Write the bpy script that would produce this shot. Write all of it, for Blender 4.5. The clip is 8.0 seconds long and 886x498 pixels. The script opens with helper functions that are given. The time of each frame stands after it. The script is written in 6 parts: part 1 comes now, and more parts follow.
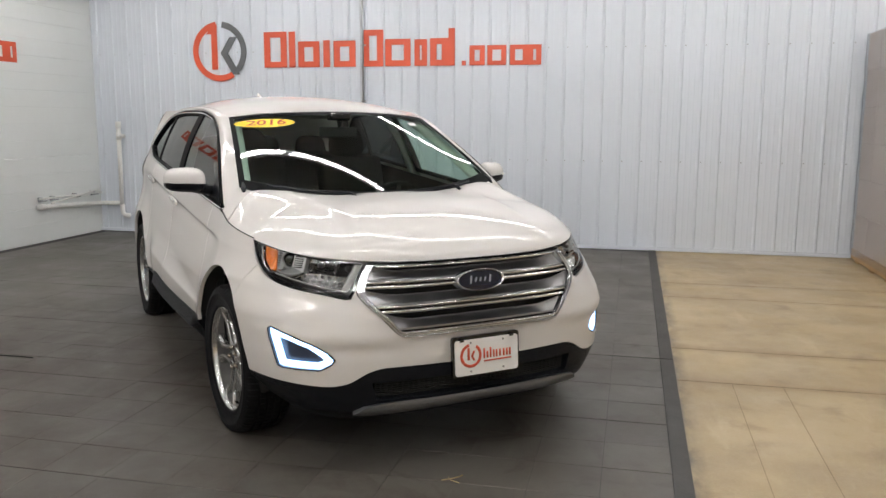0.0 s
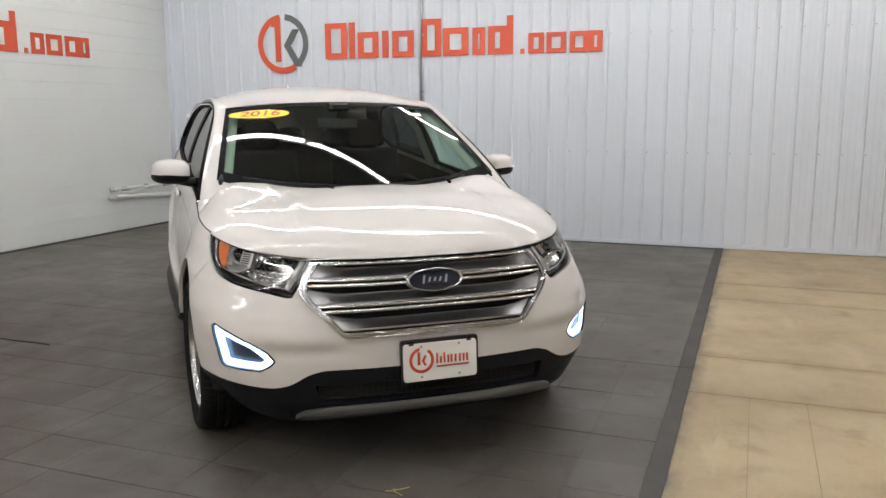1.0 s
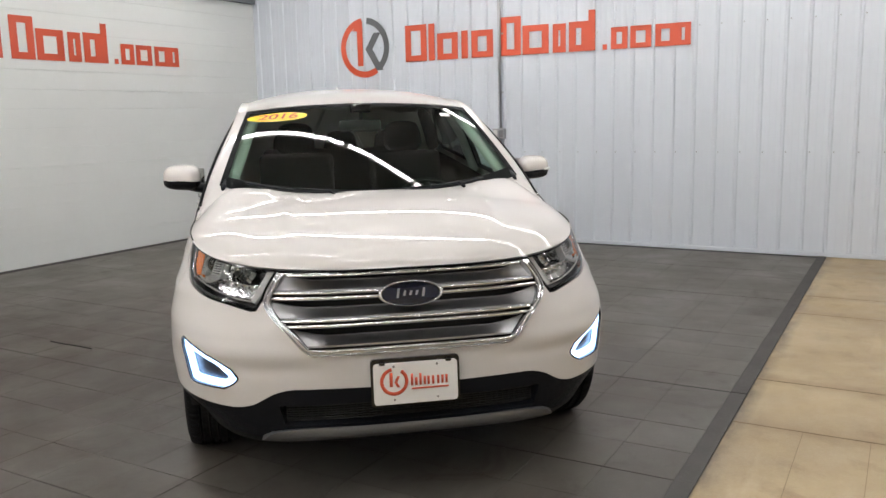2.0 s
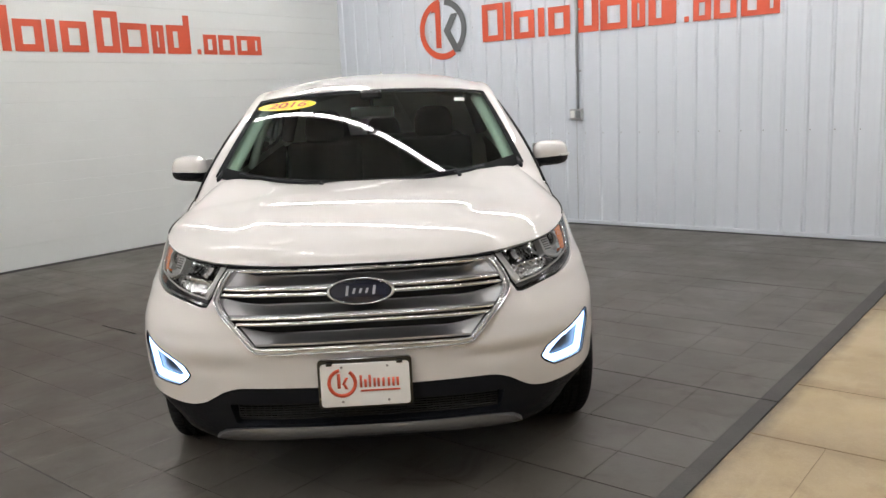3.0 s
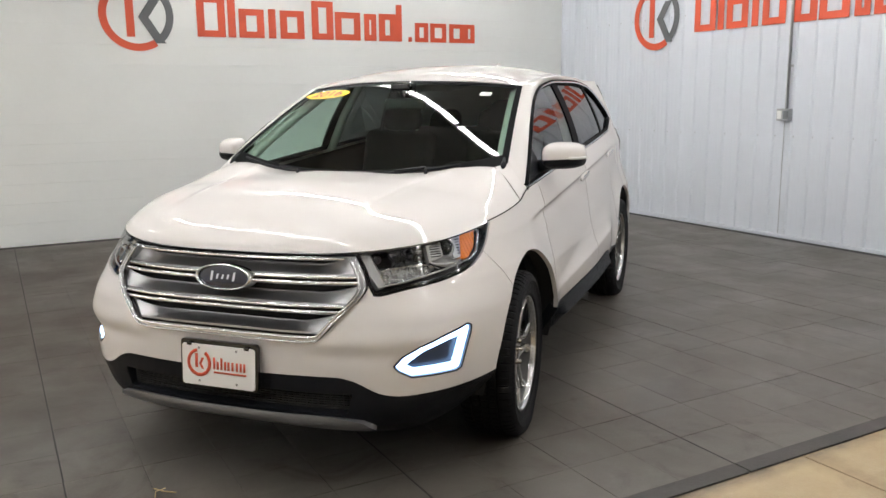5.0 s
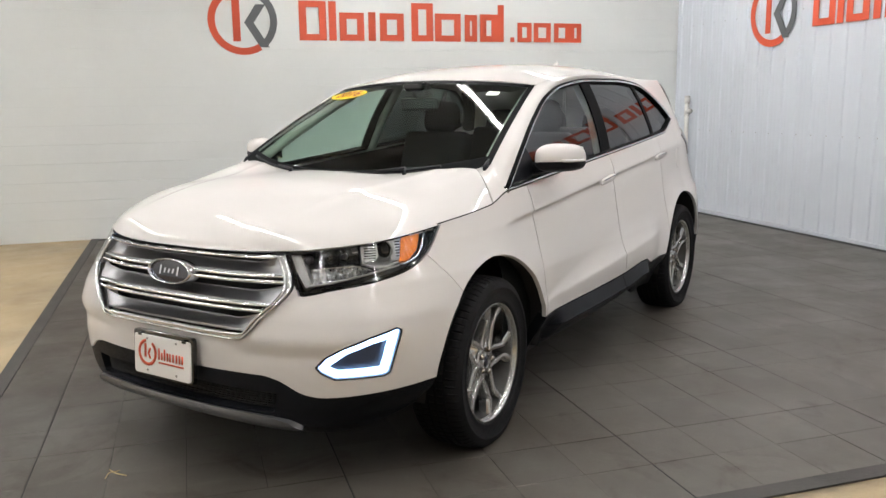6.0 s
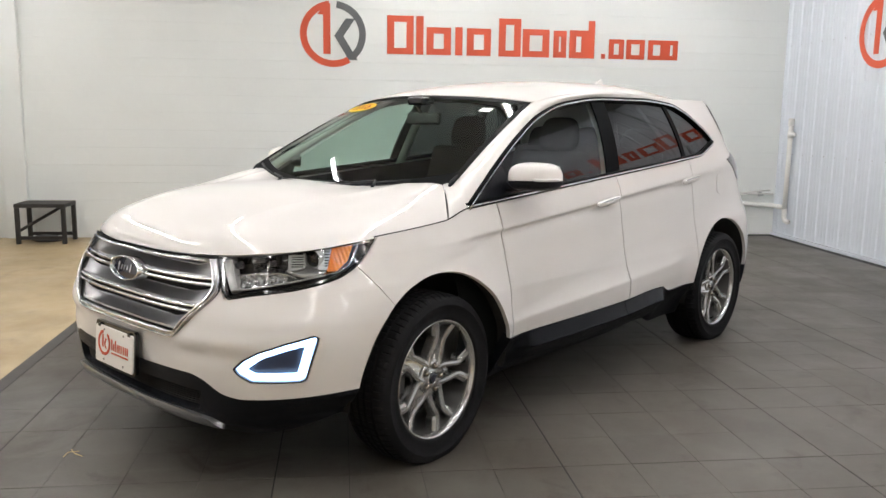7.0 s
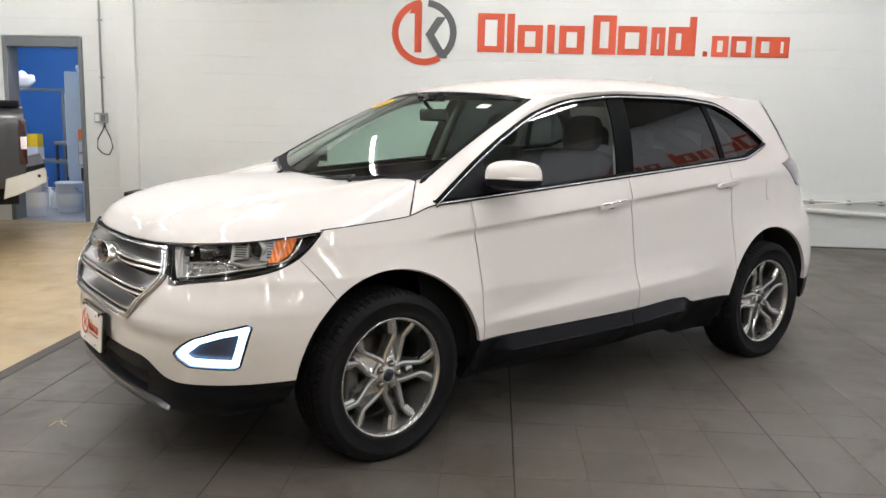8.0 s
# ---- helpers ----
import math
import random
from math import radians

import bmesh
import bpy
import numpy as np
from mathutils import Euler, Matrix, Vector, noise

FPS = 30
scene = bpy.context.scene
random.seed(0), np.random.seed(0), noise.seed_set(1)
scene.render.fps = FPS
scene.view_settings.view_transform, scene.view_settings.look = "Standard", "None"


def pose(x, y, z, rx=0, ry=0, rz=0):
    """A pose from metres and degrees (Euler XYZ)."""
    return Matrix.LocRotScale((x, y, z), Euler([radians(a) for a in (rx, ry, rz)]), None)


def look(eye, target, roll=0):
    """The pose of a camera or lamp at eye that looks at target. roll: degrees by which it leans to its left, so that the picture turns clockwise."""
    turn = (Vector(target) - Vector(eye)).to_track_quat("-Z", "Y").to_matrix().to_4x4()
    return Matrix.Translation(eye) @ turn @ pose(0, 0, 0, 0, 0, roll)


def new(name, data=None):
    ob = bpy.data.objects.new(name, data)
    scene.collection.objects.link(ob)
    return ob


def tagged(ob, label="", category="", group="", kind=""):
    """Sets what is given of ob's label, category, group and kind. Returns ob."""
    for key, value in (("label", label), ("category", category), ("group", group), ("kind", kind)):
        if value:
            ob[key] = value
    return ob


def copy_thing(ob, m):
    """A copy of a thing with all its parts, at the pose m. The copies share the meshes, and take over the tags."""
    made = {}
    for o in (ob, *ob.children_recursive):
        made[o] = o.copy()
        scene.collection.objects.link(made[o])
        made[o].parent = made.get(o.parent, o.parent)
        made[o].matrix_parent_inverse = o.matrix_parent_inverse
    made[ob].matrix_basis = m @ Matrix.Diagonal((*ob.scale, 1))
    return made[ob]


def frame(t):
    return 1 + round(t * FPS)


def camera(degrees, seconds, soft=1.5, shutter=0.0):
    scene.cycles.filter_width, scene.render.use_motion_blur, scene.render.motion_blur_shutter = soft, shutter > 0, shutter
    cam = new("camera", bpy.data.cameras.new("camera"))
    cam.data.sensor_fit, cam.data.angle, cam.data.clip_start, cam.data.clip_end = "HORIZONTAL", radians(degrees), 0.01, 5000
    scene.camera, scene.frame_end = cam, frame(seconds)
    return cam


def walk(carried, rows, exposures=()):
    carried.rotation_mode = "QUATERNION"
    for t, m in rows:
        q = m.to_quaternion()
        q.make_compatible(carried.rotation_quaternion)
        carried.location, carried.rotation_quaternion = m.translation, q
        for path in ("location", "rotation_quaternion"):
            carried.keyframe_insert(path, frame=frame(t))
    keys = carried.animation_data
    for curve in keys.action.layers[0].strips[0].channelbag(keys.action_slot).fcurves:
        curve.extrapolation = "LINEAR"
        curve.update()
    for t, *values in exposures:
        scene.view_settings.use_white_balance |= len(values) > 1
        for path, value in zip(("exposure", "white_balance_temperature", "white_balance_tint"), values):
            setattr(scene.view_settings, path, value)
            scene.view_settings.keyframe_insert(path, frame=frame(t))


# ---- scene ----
cam = camera(56.8, 8.0)
PATH = [
    (0, (2.173, -5.4, 1.566), (1.73, -3.474, 1.255), 0.2),
    (0.5, (2.44, -5.185, 1.56), (1.882, -3.292, 1.236), 0.4),
    (1, (2.765, -4.982, 1.556), (2.066, -3.138, 1.225), -0.2),
    (1.5, (3.003, -4.746, 1.548), (2.153, -2.963, 1.231), -1.1),
    (1.7, (3.071, -4.624, 1.537), (2.169, -2.867, 1.223), -1.0),
    (2.8, (3.527, -4.009, 1.519), (2.343, -2.436, 1.17), -2.9),
    (3, (3.626, -3.909, 1.53), (2.391, -2.376, 1.175), -2.7),
    (3.5, (3.872, -3.574, 1.526), (2.535, -2.132, 1.161), -1.1),
    (4, (4.146, -3.238, 1.511), (2.669, -1.94, 1.146), -0.9),
    (4.5, (4.418, -2.899, 1.529), (2.801, -1.78, 1.167), -1.4),
    (4.7, (4.507, -2.758, 1.523), (2.845, -1.706, 1.161), -1.0),
    (5.8, (4.862, -1.871, 1.515), (3.005, -1.219, 1.157), -0.9),
    (6, (4.89, -1.7, 1.498), (3.01, -1.116, 1.144), -0.8),
    (6.5, (4.96, -1.297, 1.503), (3.037, -0.866, 1.16), -0.1),
    (7, (5.064, -0.884, 1.503), (3.105, -0.638, 1.182), 0.8),
    (7.5, (5.056, -0.47, 1.49), (3.084, -0.41, 1.165), 1.2),
    (8, (5.028, -0.055, 1.497), (3.059, -0.175, 1.17), 1.4),
]
walk(cam, [(t, look(eye, target, roll)) for t, eye, target, roll in PATH],
     [(0, -0.18), (1.5, -0.15), (3.5, -0.03), (5.0, 0.05), (6.5, 0.16), (8, 0.28)])

# ---- world and lamps ----
world = bpy.data.worlds.new("world")
scene.world = world
world.use_nodes = True
world.node_tree.nodes["Background"].inputs[0].default_value = (0.05, 0.055, 0.06, 1)
world.node_tree.nodes["Background"].inputs[1].default_value = 0.3
scene.view_settings.exposure = 0.0

BACK_Y, LEFT_X, RIGHT_X, FRONT_Y, CEIL = 4.83, -5.168, 9.0, -9.0, 4.0


# ---- materials ----
def material(name, colour, rough=0.5, metal=0.0, coat=0.0, bump=0.0, scale=40.0, vary=0.0, vscale=3.0, spec=0.5, rvary=0.0, per_object=0.0):
    """A principled material with variation at two scales and a fine bump."""
    m = bpy.data.materials.new(name)
    m.use_nodes = True
    nt = m.node_tree
    b = nt.nodes["Principled BSDF"]
    b.inputs["Base Color"].default_value = (*colour, 1)
    b.inputs["Roughness"].default_value = rough
    b.inputs["Metallic"].default_value = metal
    b.inputs["Coat Weight"].default_value = coat
    b.inputs["Coat Roughness"].default_value = 0.02
    b.inputs["Specular IOR Level"].default_value = spec
    co = nt.nodes.new("ShaderNodeTexCoord")
    if vary or rvary or per_object:
        big = nt.nodes.new("ShaderNodeTexNoise")
        big.inputs["Scale"].default_value, big.inputs["Detail"].default_value = vscale, 5
        nt.links.new(co.outputs["Object"], big.inputs["Vector"])
        fine = nt.nodes.new("ShaderNodeTexNoise")
        fine.inputs["Scale"].default_value, fine.inputs["Detail"].default_value = vscale * 14, 4
        nt.links.new(co.outputs["Object"], fine.inputs["Vector"])
        mix = nt.nodes.new("ShaderNodeMath")
        mix.operation = "MULTIPLY_ADD"
        nt.links.new(fine.outputs["Fac"], mix.inputs[0])
        mix.inputs[1].default_value = 0.35
        nt.links.new(big.outputs["Fac"], mix.inputs[2])
        if per_object:
            info = nt.nodes.new("ShaderNodeObjectInfo")
            add = nt.nodes.new("ShaderNodeMath")
            add.operation = "MULTIPLY_ADD"
            nt.links.new(info.outputs["Random"], add.inputs[0])
            add.inputs[1].default_value = per_object
            nt.links.new(mix.outputs[0], add.inputs[2])
            mix = add
        if vary or per_object:
            ramp = nt.nodes.new("ShaderNodeMapRange")
            ramp.inputs["From Min"].default_value, ramp.inputs["From Max"].default_value = 0.35, 1.05 + per_object
            ramp.inputs["To Min"].default_value, ramp.inputs["To Max"].default_value = 1 - vary, 1 + vary
            nt.links.new(mix.outputs[0], ramp.inputs["Value"])
            mul = nt.nodes.new("ShaderNodeVectorMath")
            mul.operation = "SCALE"
            mul.inputs[0].default_value = colour
            nt.links.new(ramp.outputs[0], mul.inputs["Scale"])
            nt.links.new(mul.outputs[0], b.inputs["Base Color"])
        if rvary:
            rr = nt.nodes.new("ShaderNodeMapRange")
            rr.inputs["From Min"].default_value, rr.inputs["From Max"].default_value = 0.35, 1.0
            rr.inputs["To Min"].default_value, rr.inputs["To Max"].default_value = max(rough - rvary, 0.02), min(rough + rvary, 1)
            nt.links.new(mix.outputs[0], rr.inputs["Value"])
            nt.links.new(rr.outputs[0], b.inputs["Roughness"])
    if bump:
        n = nt.nodes.new("ShaderNodeTexNoise")
        n.inputs["Scale"].default_value, n.inputs["Detail"].default_value = scale, 6
        nt.links.new(co.outputs["Object"], n.inputs["Vector"])
        bp = nt.nodes.new("ShaderNodeBump")
        bp.inputs["Strength"].default_value, bp.inputs["Distance"].default_value = bump, 0.01
        nt.links.new(n.outputs["Fac"], bp.inputs["Height"])
        nt.links.new(bp.outputs["Normal"], b.inputs["Normal"])
    return m


def glass(name, tint, rough=0.0, clear=0.9, mirror_part=0.075):
    """Thin glass: a tinted clear layer under a mirror layer that grows towards grazing angles."""
    m = bpy.data.materials.new(name)
    m.use_nodes = True
    nt = m.node_tree
    nt.nodes.remove(nt.nodes["Principled BSDF"])
    out = nt.nodes["Material Output"]
    clear_node = nt.nodes.new("ShaderNodeBsdfTransparent")
    clear_node.inputs["Color"].default_value = (tint[0] * clear, tint[1] * clear, tint[2] * clear, 1)
    gloss = nt.nodes.new("ShaderNodeBsdfGlossy")
    gloss.inputs["Roughness"].default_value = rough
    lw = nt.nodes.new("ShaderNodeLayerWeight")
    lw.inputs["Blend"].default_value = 0.5
    mix = nt.nodes.new("ShaderNodeMixShader")
    power = nt.nodes.new("ShaderNodeMath")
    power.operation = "POWER"
    power.inputs[1].default_value = 5.0
    nt.links.new(lw.outputs["Facing"], power.inputs[0])
    boost = nt.nodes.new("ShaderNodeMath")
    boost.operation, boost.use_clamp = "MULTIPLY_ADD", True
    boost.inputs[1].default_value, boost.inputs[2].default_value = 0.90, mirror_part
    nt.links.new(power.outputs[0], boost.inputs[0])
    nt.links.new(boost.outputs[0], mix.inputs[0])
    nt.links.new(clear_node.outputs[0], mix.inputs[1])
    nt.links.new(gloss.outputs[0], mix.inputs[2])
    nt.links.new(mix.outputs[0], out.inputs["Surface"])
    return m


def glow(name, colour, strength):
    m = bpy.data.materials.new(name)
    m.use_nodes = True
    b = m.node_tree.nodes["Principled BSDF"]
    b.inputs["Base Color"].default_value = (0.8, 0.8, 0.8, 1)
    b.inputs["Emission Color"].default_value = (*colour, 1)
    b.inputs["Emission Strength"].default_value = strength
    return m


PAINT = material("pearl_white_paint", (0.686, 0.659, 0.640), rough=0.85, coat=0.8, vary=0.01, vscale=2.0, spec=0.1)
PAINT.node_tree.nodes["Principled BSDF"].inputs["Coat Roughness"].default_value = 0.034
BLACK_PLASTIC = material("black_plastic", (0.007, 0.008, 0.011), rough=0.40, bump=0.25, scale=900, vary=0.15, vscale=4, spec=0.15)
GLOSS_BLACK = material("gloss_black_trim", (0.006, 0.006, 0.007), rough=0.12, coat=0.5)
LINER = material("wheel_liner", (0.018, 0.018, 0.018), rough=0.9, bump=0.3, scale=200)
CHROME = material("chrome", (0.78, 0.79, 0.80), rough=0.06, metal=1.0)
DULL_CHROME = material("dull_chrome", (0.60, 0.61, 0.62), rough=0.15, metal=1.0, vary=0.03)
SATIN = material("satin_silver", (0.42, 0.42, 0.43), rough=0.38, metal=0.95, vary=0.04, vscale=6)
SKID = material("skid_silver", (0.22, 0.22, 0.23), rough=0.38, metal=0.7, vary=0.06, vscale=6)
ALLOY = material("silver_alloy", (0.60, 0.60, 0.59), rough=0.20, metal=0.9, vary=0.03, vscale=12)
STEEL = material("brake_steel", (0.30, 0.29, 0.28), rough=0.4, metal=1.0, vary=0.15, vscale=20)
RUBBER = material("tyre_rubber", (0.0091, 0.0091, 0.0101), rough=0.72, bump=0.2, scale=300, vary=0.3, vscale=6, spec=0.14)
WINDSCREEN = glass("windscreen_glass", (0.75, 0.92, 0.84), clear=0.93)
SIDE_GLASS = glass("side_glass", (0.72, 0.84, 0.78), clear=0.94, mirror_part=0.08)
DARK_GLASS = glass("privacy_glass", (0.06, 0.068, 0.07), mirror_part=0.075)
MATT_BLACK = material("satin_black_trim", (0.004, 0.0045, 0.005), rough=0.5, spec=0.03, vary=0.1)
LENS = glass("lamp_lens", (0.98, 0.98, 0.98), mirror_part=0.03)
AMBER = material("amber_reflector", (0.85, 0.20, 0.02), rough=0.15, coat=1.0)
RED_LENS = material("red_lens", (0.045, 0.008, 0.010), rough=0.15, coat=1.0)
DRL = glow("daylight_lamp", (0.34, 0.58, 1.0), 5.0)
BADGE_BLUE = material("badge_blue", (0.004, 0.007, 0.026), rough=0.15, coat=1.0)
CABIN = material("cabin_black", (0.006, 0.0068, 0.0066), rough=0.8, spec=0.04, bump=0.2, scale=300, vary=0.15)
CABIN_GREY = material("cabin_pillar_trim", (0.44, 0.44, 0.40), rough=0.7, vary=0.03)
LEATHER = material("seat_leather", (0.004, 0.0045, 0.0043), rough=0.7, bump=0.2, scale=150, vary=0.2, spec=0.02)
PLATE_WHITE = material("plate_white", (0.82, 0.81, 0.79), rough=0.35, coat=0.4, vary=0.03)
SIGN_RED = material("sign_red", (0.60, 0.082, 0.032), rough=0.45, vary=0.06, vscale=5)
SIGN_GREY = material("sign_grey", (0.10, 0.105, 0.11), rough=0.45, vary=0.06, vscale=5)
STICKER = material("sticker_yellow", (0.90, 0.62, 0.02), rough=0.4)
STICKER_RED = material("sticker_red", (0.38, 0.03, 0.012), rough=0.4)
BRONZE_NUT = material("lug_nut_steel", (0.42, 0.38, 0.33), rough=0.25, metal=1.0)

WALL_METAL = material("white_steel_cladding", (0.62, 0.655, 0.71), rough=0.38, vary=0.03, vscale=1.2, bump=0.05, scale=6, rvary=0.05)
WALL_BLOCK = material("painted_block", (0.765, 0.785, 0.768), rough=0.55, vary=0.03, vscale=1.5, bump=0.2, scale=60)
WALL_PLAIN = material("plain_wall", (0.66, 0.66, 0.65), rough=0.7, vary=0.06, vscale=1)
CEILING_MAT = material("ceiling_grey", (0.28, 0.28, 0.27), rough=0.8, vary=0.04, vscale=1)
TUBE_GLOW = glow("fluorescent_tube", (1.0, 0.98, 0.965), 58.0)
LAMP_BODY = material("lamp_housing", (0.75, 0.75, 0.74), rough=0.4)
GREY_PAINT = material("grey_paint", (0.16, 0.17, 0.18), rough=0.5, vary=0.1, bump=0.1, scale=80)
PVC = material("white_pvc", (0.74, 0.73, 0.70), rough=0.35, vary=0.05, vscale=8)
CONDUIT = material("galvanised_conduit", (0.42, 0.43, 0.44), rough=0.35, metal=0.8, vary=0.1)

# ---- mesh tools ----
def part(name, mesh, mat, parent=None, label="", smooth=True):
    """Links a mesh or a bmesh as one object under a thing or a part."""
    if isinstance(mesh, bmesh.types.BMesh):
        me = bpy.data.meshes.new(name)
        mesh.to_mesh(me)
        mesh.free()
    else:
        me = mesh
    if not me.materials:
        me.materials.append(mat)
    if smooth:
        me.polygons.foreach_set("use_smooth", [True] * len(me.polygons))
    ob = new(name, me)
    ob.parent = parent
    return tagged(ob, label)


def thing(name, label, category, m=None, group="", kind=""):
    ob = new(name)
    if m is not None:
        ob.matrix_world = m
    return tagged(ob, label, category, group, kind)


def pydata(verts, faces):
    me = bpy.data.meshes.new("mesh")
    me.from_pydata(verts, [], faces)
    me.update()
    return me


def box_bm(sx, sy, sz, at=(0, 0, 0), bevel=0.0, seg=2, bm=None, turn=None):
    """A bevelled box of the given size with its centre at a place; adds to bm if given."""
    b = bmesh.new()
    bmesh.ops.create_cube(b, size=1.0)
    bmesh.ops.scale(b, vec=(sx, sy, sz), verts=b.verts)
    if bevel:
        bmesh.ops.bevel(b, geom=b.edges[:], offset=bevel, segments=seg, affect="EDGES", profile=0.6)
    m = Matrix.Translation(at)
    if turn is not None:
        m = m @ turn
    bmesh.ops.transform(b, matrix=m, verts=b.verts)
    return join(bm, b)


def join(bm, b):
    if bm is None:
        return b
    me = bpy.data.meshes.new("tmp")
    b.to_mesh(me)
    b.free()
    bm.from_mesh(me)
    bpy.data.meshes.remove(me)
    return bm


def lathe(profile, seg=64, axis="x", bm=None, at=(0, 0, 0), wobble=None):
    """Spins (radius, along) points round an axis."""
    verts, faces, n = [], [], len(profile)
    for i in range(seg):
        a = 2 * math.pi * i / seg
        for k, (r, h) in enumerate(profile):
            if wobble:
                r = r + wobble(i, k)
            c, s = r * math.cos(a), r * math.sin(a)
            p = (h, c, s) if axis == "x" else ((c, h, s) if axis == "y" else (c, s, h))
            verts.append((p[0] + at[0], p[1] + at[1], p[2] + at[2]))
    for i in range(seg):
        j = (i + 1) % seg
        for k in range(n - 1):
            faces.append((i * n + k, i * n + k + 1, j * n + k + 1, j * n + k))
    return verts, faces


def lathe_mesh(profile, seg=64, axis="x", at=(0, 0, 0), wobble=None):
    me = pydata(*lathe(profile, seg, axis, None, at, wobble))
    b = bmesh.new()
    b.from_mesh(me)
    bmesh.ops.remove_doubles(b, verts=b.verts, dist=1e-6)
    bmesh.ops.recalc_face_normals(b, faces=b.faces)
    return b


def sweep(points, radius, sides=8, closed=False, flat=1.0, up=None):
    """A tube along points; flat squeezes it across the direction up."""
    pts = [Vector(p) for p in points]
    n = len(pts)
    verts, faces = [], []
    ref = Vector(up) if up else Vector((0, 0, 1))
    for i, p in enumerate(pts):
        a = pts[(i - 1) % n] if (closed or i > 0) else p
        b = pts[(i + 1) % n] if (closed or i < n - 1) else p
        d = (b - a).normalized()
        s = d.cross(ref)
        if s.length < 1e-4:
            s = d.cross(Vector((1, 0, 0)))
        s.normalize()
        w = s.cross(d)
        r = radius[i] if isinstance(radius, (list, tuple)) else radius
        for k in range(sides):
            ang = 2 * math.pi * (k + 0.5) / sides
            verts.append(p + s * (r * math.cos(ang)) + w * (r * flat * math.sin(ang)))
    last = n if closed else n - 1
    for i in range(last):
        j = (i + 1) % n
        for k in range(sides):
            l = (k + 1) % sides
            faces.append((i * sides + k, i * sides + l, j * sides + l, j * sides + k))
    if not closed:
        faces.append(tuple(reversed(range(sides))))
        faces.append(tuple((n - 1) * sides + k for k in range(sides)))
    return pydata(verts, faces)


def smooth_table(rows):
    """A smooth function through (x, y) rows, level beyond the ends' slopes."""
    xs, ys = [r[0] for r in rows], [r[1] for r in rows]
    n = len(xs)
    d = [(ys[i + 1] - ys[i]) / (xs[i + 1] - xs[i]) for i in range(n - 1)]
    sl = [d[0]] + [0.0 if d[i - 1] * d[i] <= 0 else 2 * d[i - 1] * d[i] / (d[i - 1] + d[i]) for i in range(1, n - 1)] + [d[-1]]

    def f(x):
        if x <= xs[0]:
            return ys[0] + sl[0] * (x - xs[0])
        if x >= xs[-1]:
            return ys[-1] + sl[-1] * (x - xs[-1])
        i = 0
        while x > xs[i + 1]:
            i += 1
        h = xs[i + 1] - xs[i]
        t = (x - xs[i]) / h
        return (ys[i] * (1 + 2 * t) * (1 - t) ** 2 + sl[i] * h * t * (1 - t) ** 2
                + ys[i + 1] * t * t * (3 - 2 * t) + sl[i + 1] * h * t * t * (t - 1))
    return f


